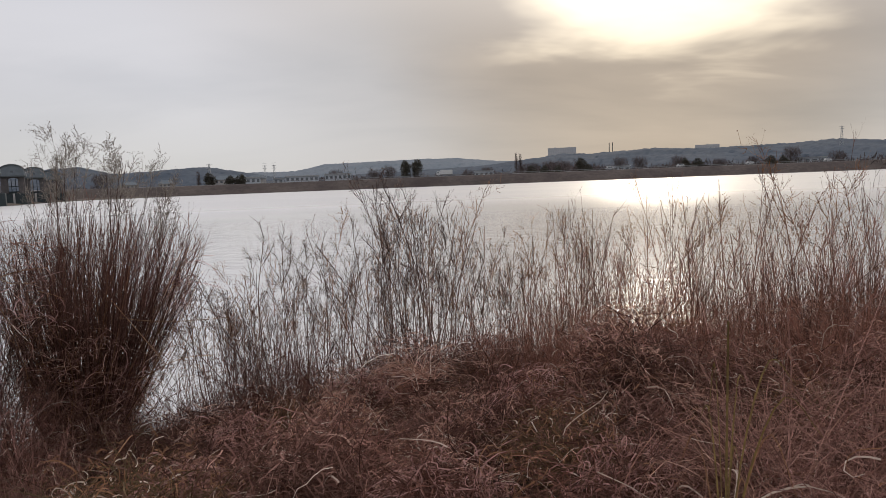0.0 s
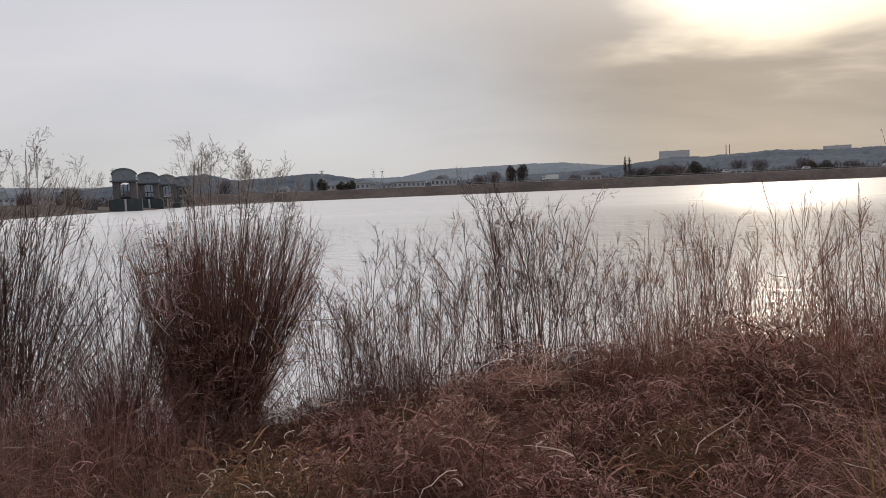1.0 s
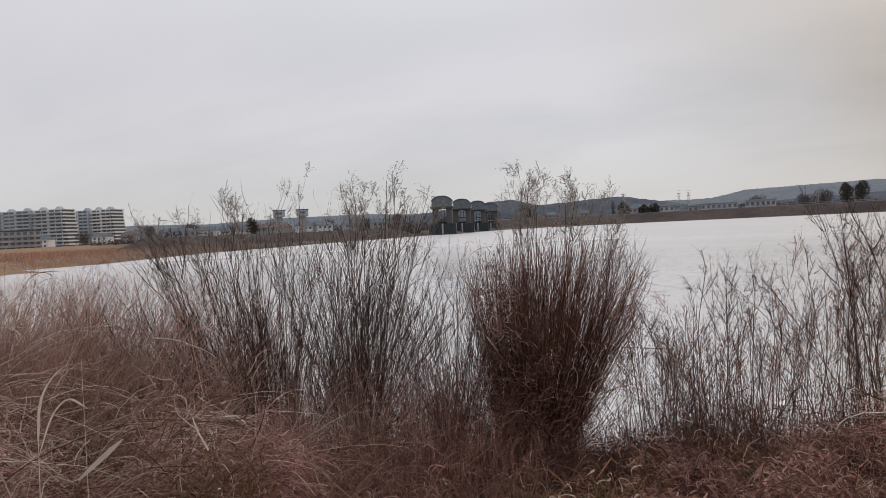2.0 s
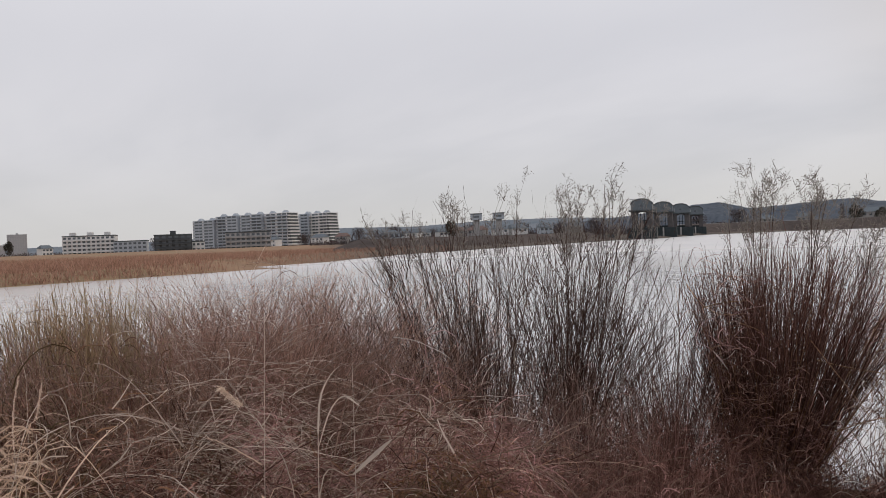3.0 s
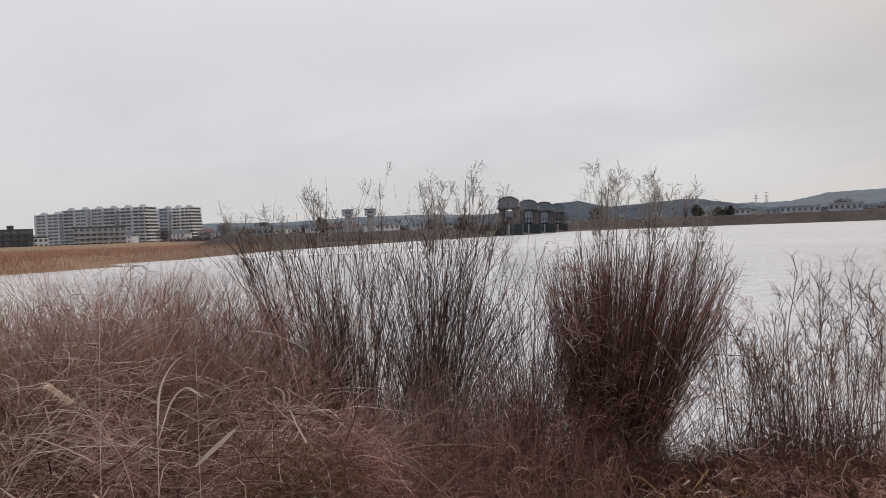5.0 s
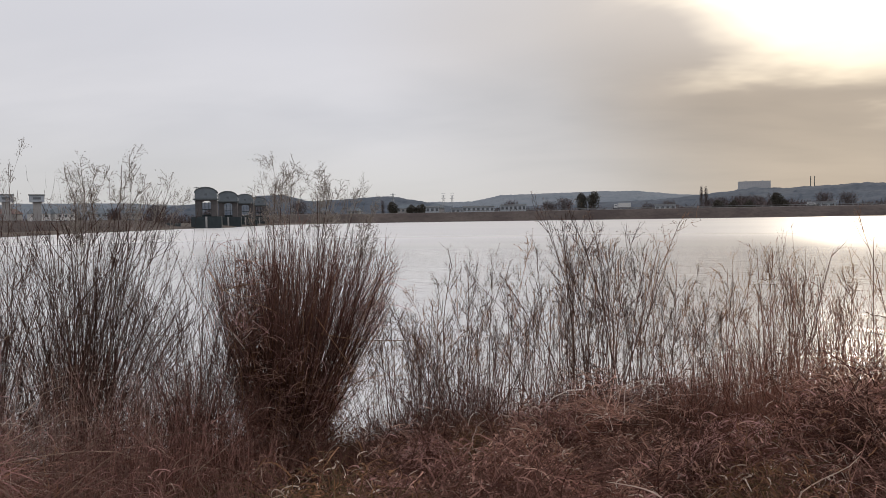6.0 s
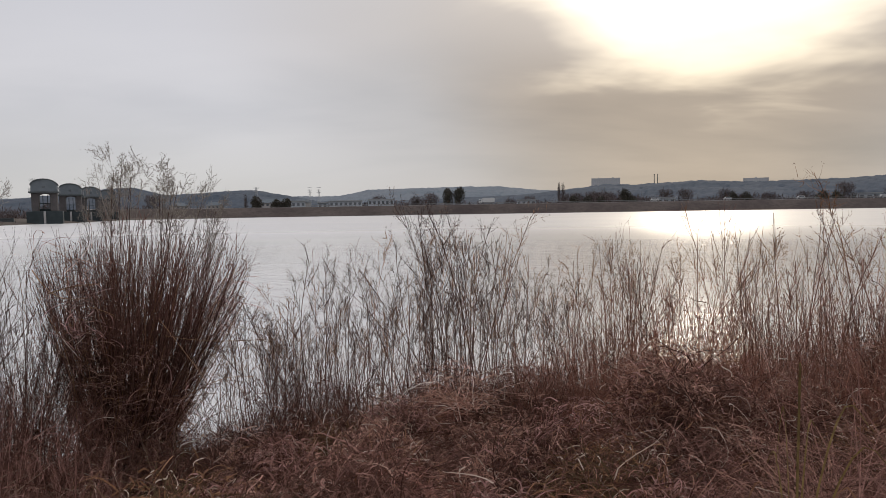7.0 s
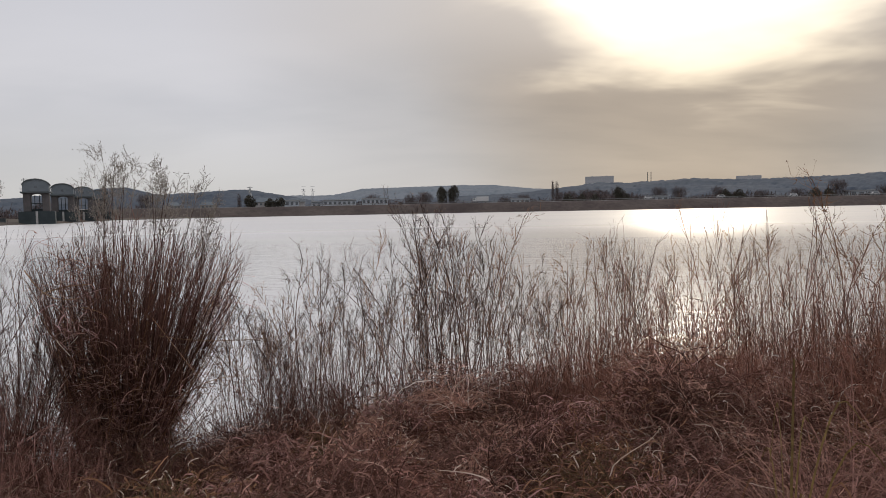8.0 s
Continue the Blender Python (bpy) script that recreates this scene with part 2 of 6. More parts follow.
# haze painted in: wall and pane nearly alike, both close to the sky's tone
M_HAZEWALL = plain_material("pale_distant_wall", (0.37, 0.37, 0.38), (0.34, 0.34, 0.35), 0.05, 0.9)
M_HAZEGLASS = plain_material("pale_distant_window", (0.33, 0.33, 0.34), (0.31, 0.31, 0.32), 0.05, 0.5)
M_GUARD = plain_material("dull_guard_rail", (0.21, 0.21, 0.21), (0.16, 0.16, 0.16), 1.0, 0.6)
M_LEG = plain_material("brown_stained_concrete", (0.088, 0.080, 0.080), (0.058, 0.054, 0.056), 0.4, 0.9)
M_DULL = plain_material("dull_plaster_wall", (0.33, 0.32, 0.315), (0.24, 0.23, 0.225), 0.2, 0.9)
M_TILE = plain_material("brown_roof_tiles", (0.17, 0.11, 0.095), (0.11, 0.08, 0.075), 0.5, 0.8)
M_ROAD = plain_material("levee_road", (0.30, 0.29, 0.28), (0.22, 0.21, 0.20), 0.2, 0.9)
M_RAIL = plain_material("galvanised_rail", (0.34, 0.35, 0.36), (0.27, 0.28, 0.29), 1.0, 0.45, 0.6)
M_TYRE = plain_material("black_rubber", (0.02, 0.02, 0.02), (0.015, 0.015, 0.015), 5.0, 0.8)
M_PAINT = plain_material("white_vehicle_paint", (0.42, 0.42, 0.42), (0.37, 0.37, 0.37), 1.0, 0.25, 0.0, 0.0, 0.6)
M_BARK = plain_material("tree_bark", (0.09, 0.07, 0.06), (0.06, 0.05, 0.045), 2.0, 0.9)
M_EVERGREEN = plant_material("evergreen_leaves", [(0.05, 0.06, 0.05), (0.07, 0.08, 0.066), (0.09, 0.096, 0.078)], 0.1)
M_TWIGGY = plant_material("bare_twigs", [(0.07, 0.068, 0.07), (0.105, 0.098, 0.10), (0.135, 0.125, 0.125)], 0.1)
M_LEVEE = wood_land_material("levee_winter_grass", (0.062, 0.05, 0.047), (0.086, 0.07, 0.064), (0.112, 0.092, 0.082), 0.05)
# air haze put into the hill colours: bluish, and paler on the far range
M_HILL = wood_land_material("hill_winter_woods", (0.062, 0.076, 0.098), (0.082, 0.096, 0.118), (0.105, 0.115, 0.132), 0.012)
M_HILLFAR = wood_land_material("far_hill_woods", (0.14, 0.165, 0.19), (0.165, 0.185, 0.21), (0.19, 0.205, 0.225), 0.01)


# ---- mesh helpers ----
RNG = np.random.default_rng(7)


def mesh_object(name, verts, faces, mat, parent=None, label="", smooth=False):
    me = bpy.data.meshes.new(name)
    me.from_pydata(verts if isinstance(verts, list) else verts.tolist(), [], faces if isinstance(faces, list) else faces.tolist())
    me.materials.append(mat)
    if smooth:
        me.polygons.foreach_set("use_smooth", [True] * len(me.polygons))
    me.update()
    ob = new(name, me)
    ob.parent = parent
    if label:
        ob["label"] = label
    return ob


def part(name, bm, mat, parent, label=""):
    me = bpy.data.meshes.new(name)
    bm.to_mesh(me)
    bm.free()
    me.materials.append(mat)
    ob = new(name, me)
    ob.parent = parent
    if label:
        ob["label"] = label
    return ob


def box(bm, x0, x1, y0, y1, z0, z1, bevel=0.0):
    made = bmesh.ops.create_cube(bm, size=1.0, matrix=Matrix.Translation(((x0 + x1) / 2, (y0 + y1) / 2, (z0 + z1) / 2)) @ Matrix.Diagonal((x1 - x0, y1 - y0, z1 - z0, 1)))
    if bevel:
        edges = list({e for v in made["verts"] for e in v.link_edges})
        bmesh.ops.bevel(bm, geom=edges, offset=bevel, segments=1, affect="EDGES")
    return bm


def boxed(name, dims, mat, parent, label="", bevel=0.0):
    return part(name, box(bmesh.new(), *dims, bevel), mat, parent, label)


def thing(name, x, y, z, turn=0.0, **tags):
    ob = new(name)
    ob.empty_display_size = 0.2
    ob.matrix_world = pose(x, y, z, 0, 0, turn)
    return tagged(ob, **tags)


def unit(v):
    return v / np.maximum(np.linalg.norm(v, axis=-1, keepdims=True), 1e-9)


def strand_mesh(points, widths, tube=False, rng=RNG):
    """Vertices and faces of many strands: points N x K x 3, widths N x K. Flat blades, or three-sided stems."""
    n, k, _ = points.shape
    along = unit(np.gradient(points, axis=1))
    seed = unit(rng.normal(size=(n, 1, 3)))
    a = unit(np.cross(along, seed))
    if not tube:
        verts = np.stack([points - a * widths[..., None] / 2, points + a * widths[..., None] / 2], 2)
        ring, pairs = 2, [(0, 1)]
    else:
        b = np.cross(along, a)
        verts = np.stack([points + (a * math.cos(q) + b * math.sin(q)) * widths[..., None] / 2 for q in (0, 2.0944, 4.18879)], 2)
        ring, pairs = 3, [(0, 1), (1, 2), (2, 0)]
    base = (np.arange(n)[:, None] * k + np.arange(k - 1)) * ring
    faces = np.concatenate([np.stack([base + p, base + q, base + ring + q, base + ring + p], -1).reshape(-1, 4) for p, q in pairs])
    return verts.reshape(-1, 3), faces


def strands(name, points, widths, mat, parent=None, label="", tube=False, rng=RNG):
    verts, faces = strand_mesh(points, widths, tube, rng)
    return mesh_object(name, verts, faces, mat, parent, label)


def taper(n, k, root, tip, rng=RNG):
    wide = root * rng.uniform(0.6, 1.3, (n, 1))
    return wide * np.linspace(1, tip, k)[None]


def arcs(base, heading, length, rise, droop, k=6, curl=0.12, rng=RNG):
    """Blades that leave base (N x 3) with a rise (radians from level) and bend down by droop along their length."""
    n = len(base)
    s = np.linspace(0, 1, k)[None]
    angle = rise[:, None] - droop[:, None] * s
    turn = heading[:, None] + curl * np.cumsum(rng.normal(size=(n, k)), 1)
    step = length[:, None] / (k - 1)
    d = np.stack([np.cos(angle) * np.cos(turn), np.cos(angle) * np.sin(turn), np.sin(angle)], -1) * step[..., None]
    d[:, 0] = 0
    return base[:, None] + np.cumsum(d, 1)


# ---- the lie of the land ----
CENTRE = np.array((-0.6, 0.3))
NEAR_SHORE = [(-14, -60), (-11, -25), (-9.5, -10), (-8.4, -3), (-7.4, 1.0), (-6.3, 3.6), (-4.9, 5.1), (-3.6, 5.75), (-2.9, 6.0), (-1.8, 6.75), (0.8, 7.4), (4, 7.6), (10, 8), (30, 9), (80, 2), (200, -40), (600, -150)]
FAR_SHORE = [(1200, 100), (900, 352), (450, 351), (-112, 350), (-138, 335), (-160, 284), (-146, 246), (-137, 219), (-124, 196), (-131, 187), (-118, 144), (-109, 112), (-90, 64), (-73, 40), (-70, 29),
             (-62, 29.6), (-58.2, 30.6), (-58.3, 29.2), (-62, 27.6), (-60, 21), (-57.3, 8.6), (-56, 2), (-54, -20), (-45, -60)]
LAKE = np.array(NEAR_SHORE + FAR_SHORE, float)


def shore_distance(p):
    """Metres to the shore line for points N x 2: above nought on land, below on the lake."""
    a, b = LAKE, np.roll(LAKE, -1, 0)
    best, inside = np.full(len(p), 1e9), np.zeros(len(p), bool)
    for (ax, ay), (bx, by) in zip(a, b):
        e, q = np.array((bx - ax, by - ay)), p - (ax, ay)
        t = np.clip((q @ e) / (e @ e), 0, 1)
        best = np.minimum(best, np.linalg.norm(q - t[:, None] * e, axis=1))
        with np.errstate(divide="ignore", invalid="ignore"):
            inside ^= ((ay > p[:, 1]) != (by > p[:, 1])) & (p[:, 0] < (bx - ax) * (p[:, 1] - ay) / (by - ay + 1e-12) + ax)
    return np.where(inside, -best, best)


def smoothstep(x, a, b):
    t = np.clip((x - a) / (b - a), 0, 1)
    return t * t * (3 - 2 * t)


def ripples(p, scale, seed):
    """Cheap smooth unevenness, about -1 to 1."""
    r = np.random.default_rng(seed)
    out = 0
    for _ in range(6):
        k = r.normal(size=2) * scale
        out = out + np.sin(p @ k + r.uniform(0, 6.28))
    return out / 3


def land_height(p):
    d = shore_distance(p)
    far = np.linalg.norm(p - CENTRE, axis=1)
    dry = WATER_Z + 0.80 * smoothstep(d, -0.4, 5.5) + 1.6 * smoothstep(d, 40, 300)
    dry = dry + 0.05 * ripples(p, 1.7, 3) * smoothstep(d, 0.3, 2) * (far < 60) + 0.12 * ripples(p, 0.15, 4) * smoothstep(d, 1, 8)
    wet = WATER_Z - 0.02 - 0.25 * np.minimum(-d, 6)
    return np.where(d > -0.2, dry, wet)


def build_ground():
    radii = np.concatenate([np.linspace(0.0, 9.0, 46)[1:], 9.0 * (4600 / 9.0) ** (np.linspace(0, 1, 150)[1:])])
    turns = np.radians(np.arange(0, 360, 0.9))
    grid = CENTRE + radii[:, None, None] * np.stack([np.sin(turns), np.cos(turns)], -1)[None]
    flat = grid.reshape(-1, 2)
    verts = np.column_stack([flat, land_height(flat)])
    rows, cols = len(radii), len(turns)
    i, j = np.meshgrid(np.arange(rows - 1), np.arange(cols), indexing="ij")
    k = (j + 1) % cols
    faces = np.stack([i * cols + j, i * cols + k, (i + 1) * cols + k, (i + 1) * cols + j], -1).reshape(-1, 4).tolist()
    verts = np.vstack([verts, [*CENTRE, float(land_height(CENTRE[None])[0])]])
    faces += [[len(verts) - 1, (c + 1) % cols, c] for c in range(cols)]
    ob = mesh_object("ground", verts, faces, M_SOIL, smooth=True)
    return tagged(ob, "brown winter bank and reed flats around the lake", "ground", kind="structure")


build_ground()
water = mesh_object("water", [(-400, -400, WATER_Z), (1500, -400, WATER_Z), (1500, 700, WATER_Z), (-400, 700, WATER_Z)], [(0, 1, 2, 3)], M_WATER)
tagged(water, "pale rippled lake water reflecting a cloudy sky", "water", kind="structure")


def ridge_bank(name, line, profile, mat, rough=0.15, step=3.0, seed=1, **tags):
    """A bank along a line: profile is pairs of (metres inland, height)."""
    line = np.array(line, float)
    seg = np.linalg.norm(np.diff(line, axis=0), axis=1)
    run = np.concatenate([[0], np.cumsum(seg)])
    s = np.arange(0, run[-1], step)
    mid = np.column_stack([np.interp(s, run, line[:, 0]), np.interp(s, run, line[:, 1])])
    way = unit(np.gradient(mid, axis=0))
    inland = np.column_stack([-way[:, 1], way[:, 0]])
    rng = np.random.default_rng(seed)
    verts = np.concatenate([np.column_stack([mid + inland * o, np.full(len(mid), h) + rng.normal(0, rough, len(mid)) * (0 < n < len(profile) - 1)]) for n, (o, h) in enumerate(profile)])
    m = len(mid)
    fade = smoothstep(np.minimum(s, run[-1] - s), -1, 14)
    verts[:, 2] = -1.2 + (verts[:, 2] + 1.2) * np.tile(fade, len(profile))
    i, j = np.meshgrid(np.arange(len(profile) - 1), np.arange(m - 1), indexing="ij")
    faces = np.stack([i * m + j, i * m + j + 1, (i + 1) * m + j + 1, (i + 1) * m + j], -1).reshape(-1, 4)
    return tagged(mesh_object(name, verts, faces, mat, smooth=True), **tags)


LEVEE_LINE = [(-172, 276), (-163, 300), (-144, 332), (-112, 348), (-60, 350), (450, 351), (900, 356), (1190, 110)]
ridge_bank("levee", LEVEE_LINE, [(-2, -1.2), (0, -0.55), (1.5, 0.3), (6, 2.4), (10.5, 4.35), (12, 4.5), (18, 4.5), (24, 1.0), (30, -0.5)], M_LEVEE, 0.05, kind="structure",
           label="long grassy lake levee with a road on its crest", category="levee")
ridge_bank("levee_road", LEVEE_LINE, [(12.6, 4.40), (12.6, 4.62), (17.4, 4.62), (17.4, 4.40)], M_ROAD, 0.0, kind="structure", label="pale asphalt road along the levee crest", category="road")
ridge_bank("bank", [(-93, 60), (-111, 110), (-120, 142), (-133, 186)], [(-1, -1.0), (0.5, -0.5), (4, 1.2), (8, 2.2), (13, 2.2), (20, 0.0)], M_LEVEE, 0.08, seed=5, kind="structure",
           label="low grassy bank beside the sluice gates", category="bank")


def hill(name, ridge, distance, depth, mat, seed, step, bump, **tags):
    """A wooded hill: ridge is pairs of (bearing, elevation in degrees) as seen from the near bank."""
    ridge = np.array(ridge, float)
    bearings = np.arange(ridge[0, 0], ridge[-1, 0], math.degrees(step / distance))
    top = np.tan(np.radians(np.interp(bearings, ridge[:, 0], ridge[:, 1]))) * distance + 1.5
    rng = np.random.default_rng(seed)
    rows = np.concatenate([np.linspace(0, 1, 26), [1.25]])
    lift = np.concatenate([np.sin(np.linspace(0, 1, 26) * math.pi / 2) ** 0.9, [0.55]])
    b = np.radians(bearings)
    verts = []
    for r, l in zip(rows, lift):
        d = distance - depth + depth * r + rng.uniform(-0.5, 0.5, len(b)) * depth / 26
        clump = rng.uniform(0, 1, len(b)) * bump
        clump = clump + bump * 0.8 * np.interp(np.arange(len(b)), np.arange(0, len(b) + 8, 8), rng.uniform(-1, 1, len(np.arange(0, len(b) + 8, 8))))
        z = top * l * (d / distance) + (clump - bump * 0.5) * (l > 0)
        verts.append(np.column_stack([CENTRE[0] + d * np.sin(b), CENTRE[1] + d * np.cos(b), np.maximum(z, -1.0)]))
    m = len(b)
    i, j = np.meshgrid(np.arange(len(rows) - 1), np.arange(m - 1), indexing="ij")
    faces = np.stack([i * m + j, i * m + j + 1, (i + 1) * m + j + 1, (i + 1) * m + j], -1).reshape(-1, 4)
    return tagged(mesh_object(name, np.concatenate(verts), faces, mat, smooth=True), kind="structure", **tags)


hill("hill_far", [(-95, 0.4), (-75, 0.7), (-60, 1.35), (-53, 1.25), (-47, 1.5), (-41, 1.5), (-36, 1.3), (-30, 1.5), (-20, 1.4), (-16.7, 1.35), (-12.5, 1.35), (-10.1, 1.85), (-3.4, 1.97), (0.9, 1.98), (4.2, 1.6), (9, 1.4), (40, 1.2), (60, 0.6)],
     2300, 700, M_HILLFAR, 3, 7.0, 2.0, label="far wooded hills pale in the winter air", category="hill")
hill("hill_near", [(-44, 0.3), (-41, 1.0), (-37, 1.2), (-32, 1.75), (-30.5, 2.0), (-28.5, 2.15), (-26.2, 1.55), (-23.3, 1.7), (-21, 1.85), (-19.3, 1.88), (-16.7, 1.38), (-14, 0.9), (-10, 0.7), (-6, 1.0), (0, 1.1), (4, 1.3), (7.0, 1.62), (9.8, 1.98), (12.0, 1.85), (14.2, 1.95), (17.2, 2.1), (20.1, 1.88), (24.0, 1.88),
                   (27.0, 1.9), (29.6, 2.05), (32.9, 1.78), (38, 1.9), (48, 1.2), (60, 0.5)], 1150, 380, M_HILL, 4, 4.0, 1.5, label="wooded winter hills behind the levee", category="hill")


# ---- sluice gates ----
def sluice_gate(x, y, turn, label):
    """A lift gate: pier, two legs with the gap between, a hoist house with a vaulted roof on top. 13 m high over the water."""
    g = thing("sluice_gate", x, y, WATER_Z, turn, label=label, category="sluice gate", group="sluice gates at the lake outlet")
    boxed("pier", (-4.6, 4.6, -2.6, 2.6, -1.5, 3.7), M_DARKGREEN, g, "dark wet concrete pier", 0.15)
    boxed("pier_post", (-0.28, 0.28, -2.85, -2.6, -1.0, 3.7), M_DULL, g, "pale upright post on the pier")
    for x0, x1 in ((-3.3, -1.45), (1.45, 3.3)):
        boxed("leg", (x0, x1, -2.0, 2.0, 3.7, 9.0), M_LEG, g, "dark brown stained concrete leg", 0.12)
    arch = bmesh.new()
    turn_q = np.linspace(0, math.pi, 11)
    rims = [[arch.verts.new((1.5 * math.cos(q), yy, top if top else 8.0 + 0.85 * math.sin(q))) for q in turn_q] for yy, top in ((-1.9, 0.0), (-1.9, 9.02), (1.9, 9.02), (1.9, 0.0))]
    for u in range(4):
        for k in range(10):
            arch.faces.new((rims[u][k], rims[u][k + 1], rims[(u + 1) % 4][k + 1], rims[(u + 1) % 4][k]))
    part("arch", arch, M_LEG, g, "shallow concrete arch over the opening")
    boxed("cross_beam", (-1.45, 1.45, 1.2, 1.5, 5.9, 6.1), M_DARKGREEN, g)
    for px in (-0.6, 0.6):
        boxed("hoist_column", (px - 0.09, px + 0.09, 1.25, 1.5, 3.7, 8.4), M_DARKGREEN, g)
    boxed("gate_leaf", (-1.45, 1.45, 0.4, 0.8, 3.2, 4.4), M_DARKGREEN, g)
    boxed("floor_slab", (-3.9, 3.9, -2.9, 2.9, 9.0, 9.45), M_CONCRETE, g, "", 0.06)
    house = bmesh.new()
    prof = [(-3.3, 9.45), (3.3, 9.45)] + [(3.3 * math.cos(q), 11.2 + 1.75 * math.sin(q)) for q in np.linspace(0, math.pi, 13)]
    front = [house.verts.new((px, -2.5, pz)) for px, pz in prof]
    back = [house.verts.new((px, 2.5, pz)) for px, pz in prof]
    house.faces.new(front)
    house.faces.new(back[::-1])
    for k in range(len(prof)):
        house.faces.new((front[k], back[k], back[(k + 1) % len(prof)], front[(k + 1) % len(prof)]))
    part("hoist_house", house, M_ROOF, g, "blue-grey hoist house with a vaulted roof")
    eave = bmesh.new()
    for y0, y1 in ((-2.75, -2.5), (2.5, 2.75)):
        ring = [[(r * math.cos(q), yy, 11.2 + (r - 1.55) * math.sin(q)) for q in np.linspace(0, math.pi, 13)] for r, yy in ((3.2, y0), (3.55, y0), (3.55, y1), (3.2, y1))]
        vs = [[eave.verts.new(p) for p in line] for line in ring]
        for u in range(4):
            for k in range(12):
                eave.faces.new((vs[u][k], vs[u][k + 1], vs[(u + 1) % 4][k + 1], vs[(u + 1) % 4][k]))
    part("roof_edge", eave, M_CONCRETE, g)
    boxed("window", (-0.4, 0.4, -2.53, -2.48, 10.4, 11.1), M_GLASS, g)
    for side in (-3.8, 3.8):
        for py in (-2.8, 0.0, 2.8):
            boxed("rail_post", (side - 0.04, side + 0.04, py - 0.04, py + 0.04, 9.45, 10.5), M_RAIL, g)
        boxed("rail", (side - 0.04, side + 0.04, -2.8, 2.8, 10.45, 10.53), M_RAIL, g)
    return g


GATE_TURN = 30.0
first = sluice_gate(-130.3, 190.2, GATE_TURN, "dark concrete sluice gate with vaulted hoist house over the lake")
mast = thing("roof_mast", -132.8, 188.6, WATER_Z + 9.45, GATE_TURN, label="thin steel mast with cross arms on the gate deck", category="mast")
boxed("pole", (-0.07, 0.07, -0.07, 0.07, 0, 3.9), M_DARKGREEN, mast)
for z in (3.1, 3.6):
    boxed("cross_arm", (-0.8, 0.8, -0.06, 0.06, z, z + 0.12), M_DARKGREEN, mast)
for gx, gy in ((-141.6, 220.1), (-150.5, 246.3), (-165.0, 282.0)):
    copy_thing(first, pose(gx, gy, WATER_Z, 0, 0, GATE_TURN))
apron = thing("gate_apron", -136.5, 183.5, WATER_Z, GATE_TURN, label="dark concrete wing wall beside the sluice gate", category="wing wall")
boxed("wall", (-9, 1.0, -1.2, 1.2, -1.5, 1.6), M_CONCRETE, apron, "", 0.1)
boxed("coping", (-9.1, 1.0, -1.35, 1.35, 1.6, 1.85), M_CONCRETE, apron)


def hoist_tower(x, y, turn):
    t = thing("hoist_tower", x, y, 1.2, turn, label="grey concrete hoist tower with a square cabin on top", category="tower", group="hoist towers on the far bank")
    # paler shaft and cabin colours stand in for haze before the towers
    boxed("shaft", (-1.4, 1.4, -1.2, 1.2, 0, 8.8), M_DULL, t, "", 0.08)
    boxed("cabin", (-2.5, 2.5, -2.0, 2.0, 8.8, 11.4), M_GREYWALL, t, "", 0.06)
    boxed("roof", (-2.7, 2.7, -2.2, 2.2, 11.4, 11.75), M_CONCRETE, t)
    boxed("window", (-1.3, 1.3, -2.04, -1.98, 9.8, 10.7), M_GLASS, t)
    boxed("footing", (-2.0, 2.0, -1.8, 1.8, -0.8, 0.7), M_CONCRETE, t)
    return t


hoist = hoist_tower(-225.8, 203.3, 47)
copy_thing(hoist, pose(-219.0, 210.6, 1.2, 0, 0, 47))


# ---- buildings ----
def shared_box(name, dims):
    bm = box(bmesh.new(), *dims)
    me = bpy.data.meshes.new(name)
    bm.to_mesh(me)
    bm.free()
    return me


def put_shared(name, me, mat, parent, at):
    if not me.materials:
        me.materials.append(mat)
    ob = new(name, me)
    ob.parent, ob.location = parent, at
    return ob


def slab_block(name, x, y, z, turn, width, depth, floors, bays, wall, label, category="building", floor_h=2.9, band=True, group="", roof_boxes=1, glass=M_GLASS, cap=M_CONCRETE):
    """A flat-roofed block that faces its own -y: walls, a parapet, floor bands, one window a bay."""
    b = thing(name, x, y, z, turn, label=label, category=category, group=group)
    high = floors * floor_h
    boxed("wall", (-width / 2, width / 2, -depth / 2, depth / 2, -2.0, high), wall, b)
    boxed("parapet", (-width / 2 - 0.2, width / 2 + 0.2, -depth / 2 - 0.2, depth / 2 + 0.2, high, high + 0.7), cap, b)
    for k in range(roof_boxes):
        rx = (k + 0.5) / roof_boxes * width - width / 2
        boxed("stair_head", (rx - 1.8, rx + 1.8, -2, 2, high + 0.7, high + 3.0), wall, b)
    pitch = width / bays
    pane = shared_box("window", (-pitch * 0.3, pitch * 0.3, -0.06, 0.06, -0.75, 0.75))
    shelf = shared_box("balcony", (-width / 2, width / 2, -1.1, 0, -0.55, 0.45))
    for f in range(floors):
        for c in range(bays):
            put_shared("window", pane, glass, b, ((c + 0.5) * pitch - width / 2, -depth / 2 - 0.02, f * floor_h + 1.6))
        if band and f:
            put_shared("balcony", shelf, wall, b, (0, -depth / 2 - 0.03, f * floor_h))
    return b


def facing(x, y):
    """The turn by which a thing's own -y looks back to the near bank."""
    return math.degrees(math.atan2(-(x - CENTRE[0]), y - CENTRE[1]))


